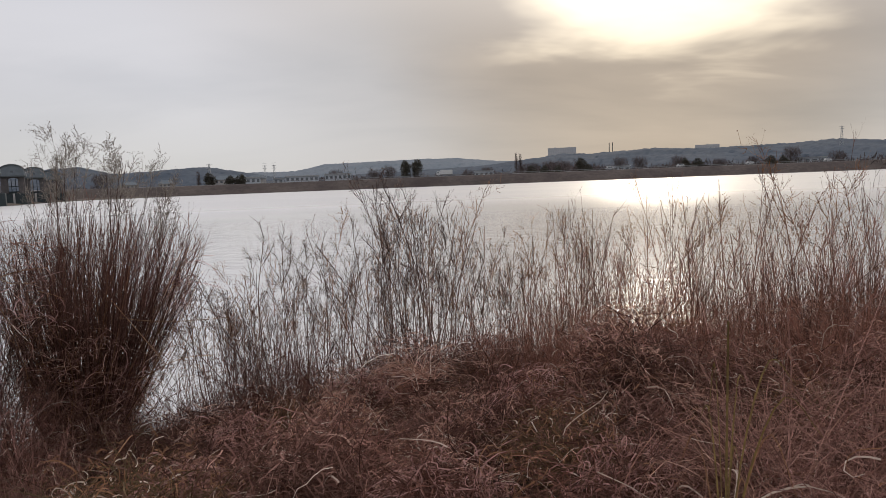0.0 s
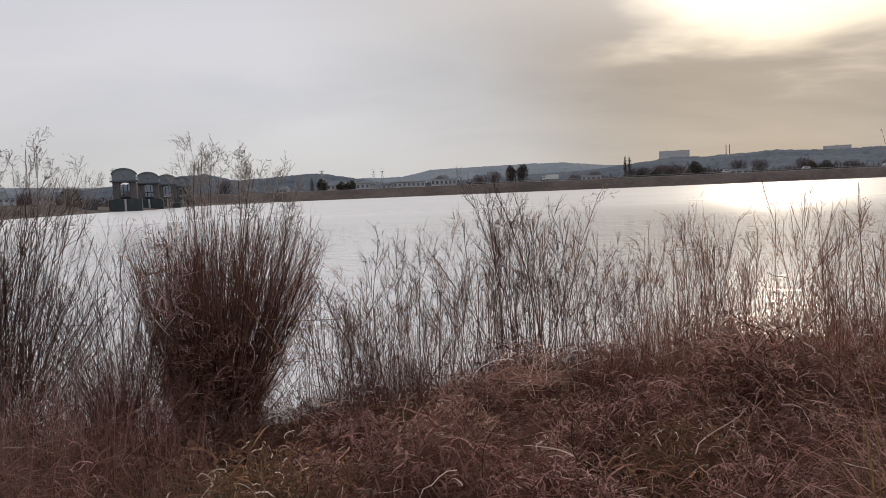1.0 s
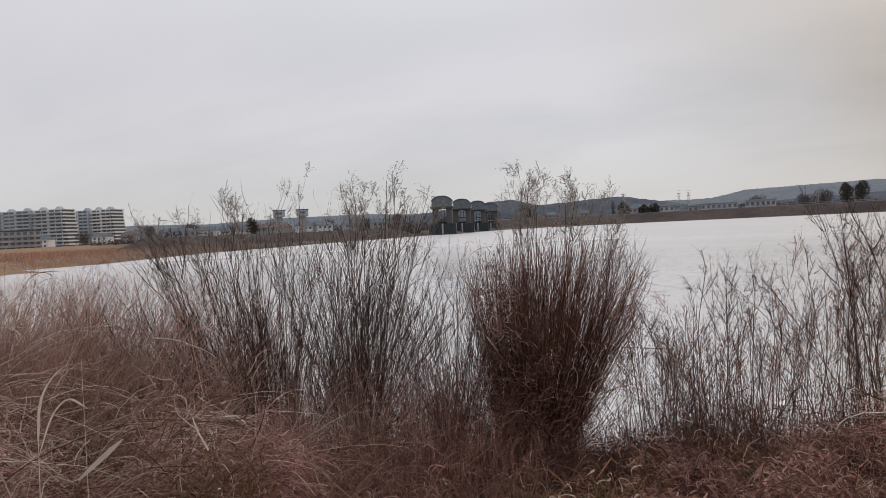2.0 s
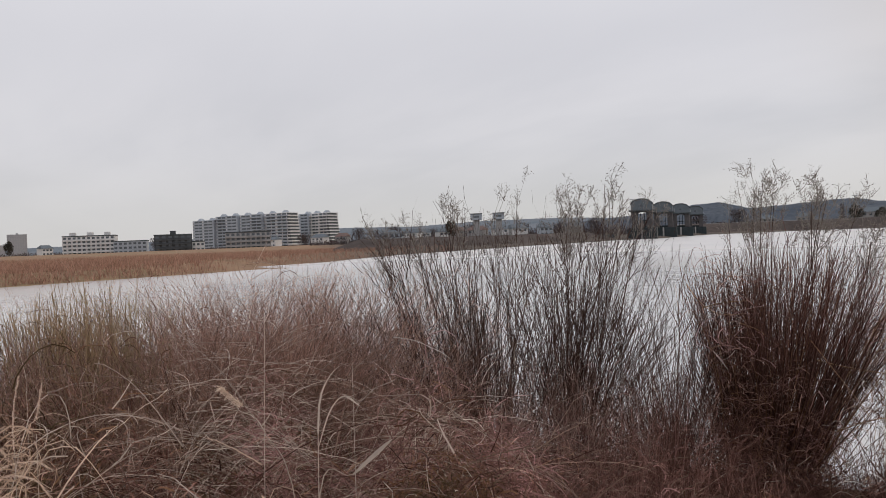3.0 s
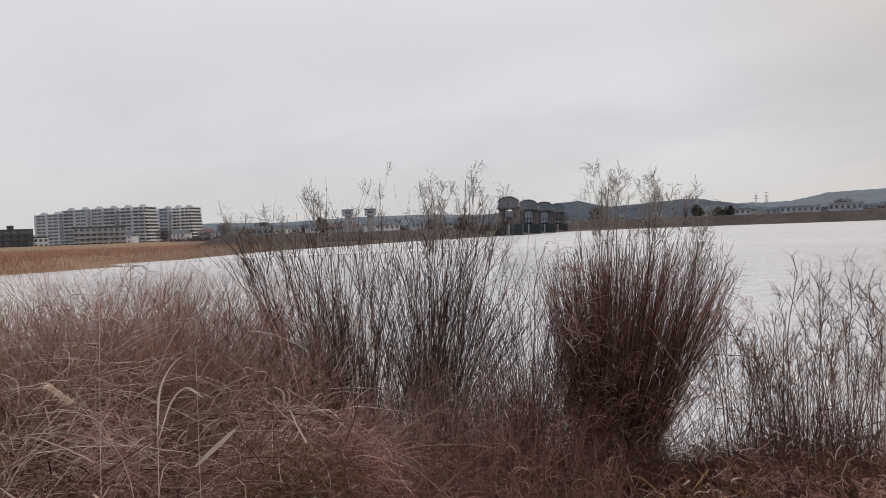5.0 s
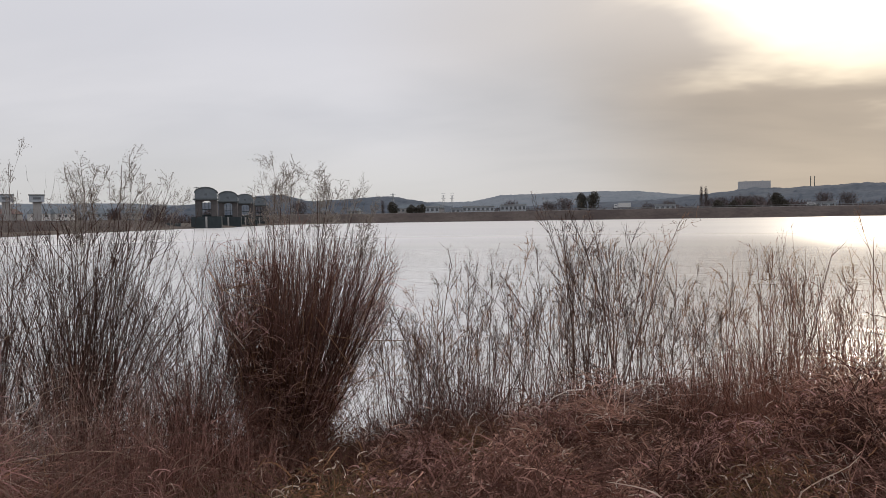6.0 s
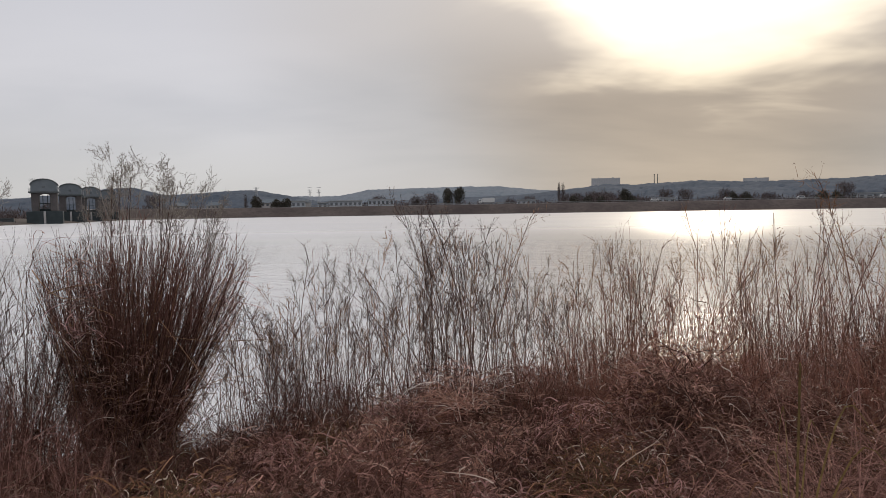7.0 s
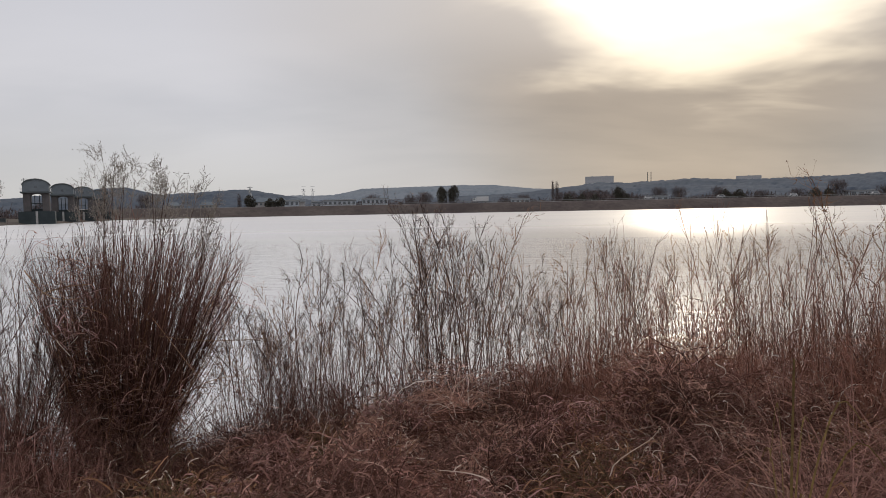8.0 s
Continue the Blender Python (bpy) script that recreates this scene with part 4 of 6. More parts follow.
def fan(count, foot, top_r, high, rng, k=6, bend=0.25, lean=(0.0, 0.0), short=0.45, stray=0.06, bow_by=0.035):
    """Stems that rise from one foot and spread like a broom: count x k x 3."""
    q, r = rng.uniform(0, 6.283, count), np.sqrt(rng.uniform(0, 1, count))
    d = np.column_stack([np.cos(q), np.sin(q)])
    h = high * (1 - short * rng.uniform(0, 1, count) ** 1.5) * (1 - 0.14 * r)
    s = np.linspace(0, 1, k)[None, :, None]
    foot_p = d * (r * foot)[:, None]
    tip = d * (r * top_r)[:, None] + rng.normal(0, stray, (count, 2)) + np.array(lean)
    xy = foot_p[:, None] + (tip - foot_p)[:, None] * (s * (1 - bend) + bend * s ** 2)
    bow = rng.normal(0, bow_by, (count, 1, 2)) * np.sin(s * math.pi) + rng.normal(0, 0.015, (count, 1, 2)) * np.sin(s * 2 * math.pi)
    xy = xy + bow * high + np.cumsum(rng.normal(0, 0.004, (count, k, 2)), 1)
    z = h[:, None] * s[..., 0]
    return np.concatenate([xy, z[..., None]], -1)


def twigs(stems, per, length, rng, low=0.45, k=4, open_angle=0.5, fade=0.0, lift=0.25):
    """Side shoots along the upper part of stems, shorter towards the tip where fade is set."""
    n, kk, _ = stems.shape
    who = np.repeat(np.arange(n), per)
    u = rng.uniform(low, 0.99, len(who))
    at = u * (kk - 1)
    i = np.minimum(at.astype(int), kk - 2)
    f = (at - i)[:, None]
    root = stems[who, i] * (1 - f) + stems[who, i + 1] * f
    way = unit(stems[who, i + 1] - stems[who, i])
    out = unit(way + open_angle * unit(rng.normal(size=way.shape)) * rng.uniform(0.6, 1.4, (len(who), 1)))
    ln = length * rng.uniform(0.4, 1.2, len(who)) * (1 - fade * (u - low) / (1 - low))
    s = np.linspace(0, 1, k)[None, :, None]
    return root[:, None] + out[:, None] * s * ln[:, None, None] + np.array((0, 0, 1.0)) * (lift * ln[:, None, None]) * s ** 2 + np.cumsum(rng.normal(0, 0.06, (len(who), k, 3)), 1) * (ln / k)[:, None, None]


def flecks(points, size, rng, per=3, spread=0.02):
    """Small husks and seeds about given points: short fat blades."""
    p = np.repeat(points, per, 0) + rng.normal(0, spread, (len(points) * per, 3))
    n = len(p)
    pts = arcs(p, rng.uniform(0, 6.28, n), size * rng.uniform(0.6, 1.5, n), rng.uniform(-1.0, 1.4, n), rng.uniform(-0.5, 1.0, n), 3, 0.4, rng)
    return pts, np.array([0.35, 1.0, 0.25])[None] * size * 0.5 * rng.uniform(0.6, 1.4, (n, 1))


def stem_data(name, seed, mats, kind):
    """One dry stem a metre high with its side shoots, as mesh data to be shared. mats: stem, shoots, husks."""
    rng = np.random.default_rng(seed)
    k = 9
    line = np.zeros((1, k, 3))
    s = np.linspace(0, 1, k)
    line[0, :, 2] = s
    for axis in (0, 1):
        line[0, :, axis] = rng.normal(0, {"umbel": 0.05, "sapling": 0.055}.get(kind, 0.07)) * s ** 2 + rng.normal(0, 0.022) * np.sin(s * math.pi) + np.cumsum(rng.normal(0, 0.004, k))
    if kind == "weed":
        thick, a = 0.0054, twigs(line, int(rng.integers(6, 13)), 0.17, rng, 0.55, 5, 0.75, 0.6, 0.35)
        b = twigs(a, 5, 0.05, rng, 0.3, 3, 1.0)
        c = twigs(b[::2], 1, 0.025, rng, 0.3, 3, 0.9)
        husk = flecks(b[:, -1], 0.0056, rng, 2, 0.005)
    elif kind == "sapling":
        thick, a = 0.0046, twigs(line, int(rng.integers(6, 11)), 0.30, rng, 0.25, 5, 0.45, 0.6, 0.2)
        b = twigs(a, 3, 0.10, rng, 0.3, 4, 0.5)
        c = twigs(b, 1, 0.04, rng, 0.4, 3, 0.6)
        husk = flecks(b[::5, -1], 0.0035, rng, 1, 0.002)
    else:
        thick, a = 0.0046, twigs(line, int(rng.integers(7, 11)), 0.14, rng, 0.77, 6, 0.70, 0.55, 0.5)
        b = twigs(a, 9, 0.034, rng, 0.60, 4, 1.1, 0.2, 0.1)
        c = twigs(b, 2, 0.015, rng, 0.35, 3, 1.1, 0.0, 0.0)
        husk = flecks(np.concatenate([b[:, -1], c[:, -1]]), 0.0042, rng, 1, 0.003)
    sets = [(line, taper(1, k, thick * 1.15, 0.35, rng), True, 0), (a, taper(len(a), a.shape[1], thick * 0.5, 0.45, rng), False, 0 if kind == "sapling" else 1),
            (b, taper(len(b), b.shape[1], thick * 0.34, 0.5, rng), False, 1), (c, taper(len(c), 3, thick * 0.26, 0.6, rng), False, 1), (husk[0], husk[1], False, 2)]
    verts, faces, slots = [], [], []
    count = 0
    for pts, wide, tube, slot in sets:
        v, f = strand_mesh(pts, wide, tube, rng)
        verts.append(v)
        faces.append(f + count)
        slots += [slot] * len(f)
        count += len(v)
    me = bpy.data.meshes.new(name)
    me.from_pydata(np.concatenate(verts).tolist(), [], np.concatenate(faces).tolist())
    for m in mats:
        me.materials.append(m)
    me.polygons.foreach_set("material_index", slots)
    return me


def place_stem(name, me, parent, x, y, z, high, lean, toward, turn, wide=1.0, label=""):
    """A stem under its plant: lean degrees over towards a bearing."""
    ob = new(name, me)
    ob.parent = parent
    ob.matrix_local = Matrix.Translation((x, y, z)) @ Matrix.Rotation(toward, 4, "Z") @ Matrix.Rotation(radians(lean), 4, "Y") @ Matrix.Rotation(turn, 4, "Z") @ Matrix.Diagonal((high * wide, high * wide, high, 1))
    if label:
        ob["label"] = label
    return ob


WEEDS = [stem_data("stem", 500 + n, (M_STEM, M_STEM, M_HEAD), "weed") for n in range(14)]
TAWNY = [stem_data("stem", 515 + n, (M_RED, M_TAWNY, M_HEAD), "weed") for n in range(12)]
SAPLINGS = [stem_data("stem", 530 + n, (M_STEM, M_STEM, M_HEAD), "sapling") for n in range(14)]
BRANCHED = [stem_data("stem", 545 + n, (M_RED, M_RED, M_HEAD), "sapling") for n in range(12)]
UMBELS = [stem_data("flower_stalk", 560 + n, (M_STEM, M_ASHEN, M_ASHEN), "umbel") for n in range(6)]


def vine_wrap(ob, count, foot, top_r, high, rng, mat, label, reach=0.62, width=0.005, inner=0.55, lean=0.0, length=(0.08, 0.26)):
    q = rng.uniform(0, 6.283, count)
    hh = high * reach * rng.uniform(0.0, 1.0, count) ** 1.5 * (1.0 + 0.35 * np.sin(q * 3 + foot * 40) + 0.25 * np.sin(q * 7 + 1))
    rr = (foot + (top_r - foot) * hh / high) * rng.uniform(inner, 1.12, count)
    base = np.column_stack([rr * np.cos(q) + lean * hh / high, rr * np.sin(q), hh])
    pts = hooks(base, q + rng.choice([-1.4, 1.4], count) + rng.normal(0, 0.6, count), rng.uniform(*length, count), rng.uniform(-0.4, 1.4, count), rng.uniform(0.3, 4.0, count), 8, 0.8, 0.16, rng)
    return stuff(strands("vine", pts, taper(count, 8, width, 0.5, rng), mat, ob, rng=rng), label)


def brush(name, x, y, count, foot, top_r, top_z, label, category, seed, mat, twig_mat, thick=0.008, per=6, twig=0.24, short=0.45, lean=(0.0, 0.0), heads=0.15, vines=0, group="", bend=0.25, low=0.45, open_angle=0.5, fine_per=2, k=6, vine_mat=M_GRASS, bow_by=0.035):
    """A thicket of stems past counting, from one root."""
    rng = np.random.default_rng(seed)
    z = ground_z(x, y) - 0.05
    ob = thing(name, x, y, z, 0, label=label, category=category, group=group)
    stems = fan(count, foot, top_r, top_z - z, rng, k, bend, lean, short, 0.06, bow_by)
    stuff(strands("brushwood", stems, taper(count, k, thick, 0.3, rng), mat, ob, tube=True, rng=rng))
    tw = twigs(stems, per, twig, rng, low, 5, open_angle, 0.4)
    stuff(strands("twig", tw, taper(len(tw), 5, thick * 0.45, 0.4, rng), twig_mat, ob, rng=rng), "fine side twigs")
    fine = twigs(tw, fine_per, twig * 0.35, rng, 0.3, 3, 0.75)
    stuff(strands("shoot", fine, taper(len(fine), 3, thick * 0.26, 0.5, rng), twig_mat, ob, rng=rng))
    if heads:
        ends = fine[:, -1]
        pts, w = flecks(ends[rng.uniform(0, 1, len(ends)) < heads], 0.010, rng, 1, 0.006)
        stuff(strands("chaff", pts, w, M_HEAD, ob, rng=rng), "dry straw-coloured seed husks")
    if vines:
        vine_wrap(ob, vines, foot, top_r, top_z - z, rng, vine_mat, "dry grass caught in the stems")
    return ob


def stalks(ob, tips, rng, foot_share=0.3):
    """Tall flower stalks with loose heads that end at the given tips."""
    off = np.array(ob.location)
    for n, (tip, wide) in enumerate(tips):
        d = np.array(tip) - off
        over = np.hypot(d[0], d[1]) * (1 - foot_share)
        place_stem("flower_stalk", UMBELS[n % len(UMBELS)], ob, d[0] * foot_share, d[1] * foot_share, 0, math.hypot(d[2], over) * 0.925, math.degrees(math.atan2(over, d[2])), math.atan2(d[1], d[0]), rng.uniform(0, 6.28), wide, "tall dry stalk with a curled pale seed head")


# the dense dark broom by the water
broom = brush("broom_shrub", -3.24, 5.22, 700, 0.11, 0.76, 1.50, "dense dark reddish shrub of upright dry stems by the water", "shrub", 101, M_RED, M_RED, 0.0076, 4, 0.26, 0.30, heads=0.05, lean=(0.20, 0.0), bend=0.0, low=0.5, open_angle=0.34, fine_per=2, bow_by=0.016)
rng = np.random.default_rng(102)
cross = fan(130, 0.14, 0.78, 1.9, rng, 6, 0.0, (0.20, 0.0), 0.6, 0.16)
stuff(strands("stray_stem", cross, taper(130, 6, 0.0065, 0.35, rng), M_RED, broom, "stray crossing stem", tube=True, rng=rng))
pale = fan(120, 0.12, 0.80, 2.0, rng, 6, 0.0, (0.20, 0.0), 0.35, 0.06, 0.02)
stuff(strands("pale_stem", pale, taper(120, 6, 0.0075, 0.35, rng), M_TAWNY, broom, "yellowish dead stem", tube=True, rng=rng))
for wraps, straw, note, up, wide in ((700, M_ROSE, "rosy dry grass hung on the stems", 0.60, 0.0055), (1800, M_MAUVE, "reddish dry vines and bent grass wound round the stems", 0.66, 0.0050), (1500, M_PINK, "pinkish curled straw hung on the stems", 0.64, 0.0052), (420, M_TAWNY, "yellowish grass blades wound through the stems", 0.55, 0.0050), (150, M_PALE, "pale dead vine ends", 0.62, 0.0065)):
    vine_wrap(broom, wraps, 0.16, 0.80, 1.9, rng, straw, note, up, wide, 0.86, 0.20, (0.10, 0.40))
stalks(broom, (((-3.45, 5.3, 2.04), 1.1), ((-3.24, 5.2, 1.95), 0.9), ((-2.64, 5.25, 1.90), 1.0), ((-3.50, 5.37, 1.98), 1.0), ((-3.32, 5.30, 1.84), 0.8), ((-3.08, 5.25, 1.92), 1.0), ((-2.92, 5.19, 1.88), 1.1), ((-2.72, 5.25, 1.80), 0.9), ((-2.58, 5.30, 1.68), 0.8), ((-3.64, 5.35, 1.72), 0.8), ((-2.42, 5.3, 1.64), 0.8), ((-2.93, 5.3, 1.78), 0.8), ((-3.42, 5.2, 1.88), 0.7), ((-2.8, 5.1, 1.84), 1.0), ((-2.5, 5.15, 1.56), 0.9)), rng)

off = np.array(broom.location)
for line in ([(-3.26, 4.42, 0.98), (-3.12, 4.46, 1.02), (-2.98, 4.52, 1.03)], [(-2.74, 4.80, 0.76), (-2.58, 4.76, 0.58), (-2.38, 4.70, 0.36)], [(-3.45, 4.55, 1.12), (-3.25, 4.48, 0.96), (-3.05, 4.50, 0.94)], [(-2.75, 4.90, 0.62), (-2.45, 4.97, 0.57), (-2.118, 5.308, 0.519)], [(-2.60, 4.80, 0.20), (-2.36, 4.90, 0.31), (-2.149, 4.98, 0.312)]):
    p = np.array(line) - off
    strands("stick", np.linspace(p[0], p[2], 6)[None] + np.sin(np.linspace(0, math.pi, 6))[None, :, None] * (p[1] - (p[0] + p[2]) / 2), np.linspace(0.009, 0.005, 6)[None], M_TAWNY, broom, "pale dead stick caught in the stems", tube=True)

# the bare dark shrubs beside it
WILLOW = "bare dark shrub with thin stems fanning out over the water"
for n, (x, y, count, top_z, tips) in enumerate((
        (-4.27, 3.36, 132, 1.50, (((-4.10, 3.73, 2.00), 0.6), ((-4.45, 3.45, 1.80), 1.0), ((-4.62, 3.1, 1.74), 1.0), ((-4.3, 3.6, 1.86), 0.8), ((-4.75, 3.2, 1.7), 0.9), ((-4.55, 3.35, 1.84), 0.8), ((-4.9, 3.05, 1.66), 1.0), ((-4.68, 2.95, 1.72), 0.9))),
        (-4.12, 3.95, 112, 1.50, (((-3.92, 4.42, 2.03), 0.9), ((-4.02, 4.25, 1.92), 1.1), ((-3.80, 4.55, 1.86), 0.9), ((-4.10, 4.1, 1.82), 1.0), ((-3.86, 4.33, 1.96), 1.0), ((-3.68, 4.6, 1.7), 0.8), ((-4.0, 4.4, 1.86), 1.1), ((-3.95, 4.15, 1.76), 1.0), ((-4.15, 4.3, 1.74), 0.9), ((-3.75, 4.4, 1.8), 0.9))),
        (-3.72, 4.78, 64, 1.12, ()),
        (-4.75, 2.75, 30, 1.20, ()))):
    rng = np.random.default_rng(110 + n)
    z = ground_z(x, y) - 0.05
    ob = thing("bare_shrub", x, y, z, 0, label=WILLOW, category="shrub", group="bare shrubs along the water")
    left = math.atan2(-(x + 0.89), y - 0.24) + math.pi
    for c in range(count):
        q, r = rng.uniform(0, 6.283), math.sqrt(rng.uniform(0, 1))
        across = rng.normal(*((11, 15), (-4, 12), (-4, 18), (8, 16))[n]) - (18 if n == 1 and c % 6 == 0 else 0)
        deep = rng.normal(0, 7)
        lean = math.hypot(across, deep)
        toward = left + math.atan2(deep, across)
        high = (top_z - z) * (1 - 0.42 * rng.uniform(0, 1) ** 1.4) * math.cos(radians(lean)) ** 0.3
        place_stem("stem", SAPLINGS[int(rng.integers(len(SAPLINGS)))], ob, 0.11 * r * math.cos(q), 0.11 * r * math.sin(q), 0, high, lean, toward, rng.uniform(0, 6.28), rng.uniform(0.8, 1.15))
    vine_wrap(ob, 200, 0.25, 0.5, 1.6, rng, M_GRASS, "dry grass caught among the stems", 0.4)
    stalks(ob, tips, rng)

# low tangles of pinkish dead weeds before the shrubs
MAUVE = "low tangle of pinkish-brown dead weeds with fine twigs"
for n, (x, y, top_z) in enumerate(((-3.25, 3.05, 0.82), (-3.65, 3.45, 0.76), (-3.0, 3.75, 0.60), (-3.55, 3.05, 0.86), (-3.0, 3.35, 0.76), (-3.95, 3.1, 0.78), (-3.3, 3.75, 0.68), (-3.35, 4.2, 0.50), (-3.8, 2.6, 0.78), (-3.35, 2.3, 0.78), (-4.1, 2.15, 0.82), (-2.85, 2.7, 0.62), (-2.45, 3.2, 0.42), (-4.45, 2.65, 0.75), (-3.6, 1.75, 0.85), (-4.3, 1.6, 0.88),
                                 (-1.7, 5.2, 0.30), (-1.95, 5.35, 0.45), (-1.75, 5.6, 0.52), (-3.55, 4.75, 0.45), (-0.35, 5.7, 0.30), (-1.95, 5.75, 0.36), (-1.45, 5.9, 0.38), (-1.0, 6.0, 0.38), (-3.8, 4.6, 0.82), (-3.6, 4.05, 0.76), (-4.15, 3.55, 0.88), (-3.9, 3.75, 0.82), (-4.35, 3.0, 0.92), (-3.75, 4.25, 0.78), (-3.65, 5.3, 0.4), (-2.42, 5.05, 0.02), (-2.2, 5.35, 0.12), (-2.62, 4.75, 0.0), (-2.75, 5.15, -0.06))):
    hue = M_RED if y > 3.6 else M_GREY if x < -3.2 and y > 2.9 else M_MAUVE
    brush("dead_weed", x, y, 60, 0.30, 0.48, top_z, MAUVE, "weeds", 700 + n, hue, hue, 0.0050, 7, 0.22, 0.6, (0.0, 0.0), 0.15, 260, "low dead weeds on the bank", bend=0.2, low=0.15, open_angle=0.8, fine_per=2, vine_mat=(M_HEAD, M_MAUVE, M_ROSE)[n % 3] if y < 3.6 else M_GRASS)
DARKBUSH = "dense dark brown bush of matted dead stems"
for n, (x, y, top_z, top_r) in enumerate(((-3.75, 0.5, 1.12, 0.6), (-4.25, 0.95, 1.10, 0.65), (-4.6, 0.25, 1.18, 0.65), (-4.0, -0.1, 1.15, 0.65), (-4.9, 1.25, 1.14, 0.65), (-5.2, 0.75, 1.22, 0.65), (-4.5, 1.75, 1.02, 0.6), (-5.6, 0.45, 1.24, 0.7), (-5.4, 1.2, 1.20, 0.65), (-5.3, -0.2, 1.24, 0.7), (-4.9, 0.6, 1.26, 0.7), (-5.0, 0.15, 1.28, 0.7), (-5.9, 0.9, 1.26, 0.7), (-5.0, 0.85, 1.24, 0.7), (-5.4, 0.75, 1.28, 0.7))):
    brush("matted_bush", x, y, 105, 0.35, top_r, top_z, DARKBUSH, "bush", 730 + n, M_RUSSET if n % 2 else M_RED, M_SCRUB if n in (4, 6, 8) else (M_DARKOLIVE, M_GREY, M_DARKOLIVE)[n % 3], 0.0055, 9, 0.24, 0.42, (-0.1, -0.4), 0.2, 500, "matted bushes on the bank", bend=0.2, low=0.15, open_angle=0.75, vine_mat=M_TAWNY if n % 3 == 1 else M_DARKOLIVE)

# stands of thin weeds along the shore
WEED = "stand of thin brown weed stems with feathery tops by the shore"
for n, (x, y, top_z, count) in enumerate(((-2.42, 6.05, 0.85, 22), (-2.58, 5.72, 0.55, 15), (-2.78, 5.55, 0.32, 11), (-2.35, 5.35, 0.40, 12), (-2.05, 6.5, 1.04, 26), (-1.78, 7.0, 0.98, 16), (-1.45, 7.25, 0.98, 18), (-1.1, 7.35, 1.14, 25), (-0.82, 7.35, 1.42, 30), (-0.48, 7.35, 1.30, 26), (-0.12, 7.3, 0.92, 14), (0.22, 7.2, 0.88, 14),
                                        (-2.2, 5.75, 0.60, 38), (-1.7, 6.35, 0.72, 42), (-1.15, 6.6, 0.70, 40), (-0.55, 6.6, 0.66, 38), (0.05, 6.5, 0.62, 36), (0.6, 7.0, 1.20, 20), (1.1, 6.9, 1.34, 22), (1.75, 6.7, 1.36, 24), (2.35, 6.3, 1.48, 28), (3.0, 6.0, 1.34, 26), (3.6, 5.6, 1.36, 26))):
    rng = np.random.default_rng(170 + n)
    z = ground_z(x, y) - 0.05
    ob = thing("weed_stand", x, y, z, 0, label=WEED, category="weeds", group="weed stands along the shore")
    for c in range(count):
        lean = abs(rng.normal(0, 11)) + (24 if rng.uniform() < 0.16 else 0)
        high = (top_z - z) * (1 - 0.45 * rng.uniform(0, 1) ** 1.3)
        sort = TAWNY if x > 0.3 or rng.uniform() < 0.35 else WEEDS
        sort = BRANCHED if x > 0.8 and c % 5 < 2 else sort
        place_stem("stem", sort[int(rng.integers(12))], ob, rng.normal(0, 0.20), rng.normal(0, 0.15), 0, high * (1.0 if c % 7 else 1.12), lean, rng.uniform(0, 6.28), rng.uniform(0, 6.28), rng.uniform(0.75, 1.2))
    vine_wrap(ob, 70, 0.25, 0.35, 1.2, rng, M_GRASS, "dry grass caught among the stems", 0.45)

GREY_BRUSH = "leafless grey-brown scrub of thin tangled twigs"
for n, (x, y, top_z, top_r) in enumerate(((-5.3, 2.55, 1.36, 0.7), (-5.7, 3.2, 1.36, 0.7), (-6.0, 2.1, 1.38, 0.7), (-4.9, 2.3, 1.18, 0.6), (-6.5, 2.6, 1.34, 0.7), (-5.05, 3.9, 1.2, 0.6), (-6.3, 0.9, 1.16, 0.65), (-5.9, 2.6, 1.36, 0.7), (-4.6, 2.7, 1.0, 0.55), (-5.35, 1.8, 1.28, 0.65), (-4.4, 1.2, 0.92, 0.55), (-5.5, 2.2, 1.34, 0.65))):
    made = brush("scrub_bush", x, y, 125, 0.30, top_r * 1.3, top_z, GREY_BRUSH, "bush", 130 + n, M_GREY, M_SCRUB, 0.0060, 11, 0.34, 0.40, (-0.1, -0.55), 0.18, 160, "grey scrub on the bank", low=0.2, open_angle=0.9)
    if n in (0, 1, 2, 3, 4, 7, 9, 11):
        copy_thing(made, pose(x + 0.35, y - 0.3, ground_z(x + 0.35, y - 0.3) - 0.10, 0, 0, 140))

for n, (x, y, top_z) in enumerate(((-5.35, 0.92, 1.34), (-5.30, 1.10, 1.38), (-5.28, 1.26, 1.34), (-5.5, 1.05, 1.38))):
    brush("reed_clump", x, y, 170, 0.28, 0.40, top_z, "clump of pale upright reeds on the bank", "reeds", 150 + n, M_REED, M_REED, 0.008, 3, 0.22, 0.35, heads=0.3, group="pale reed clumps", bend=0.4, open_angle=0.35)

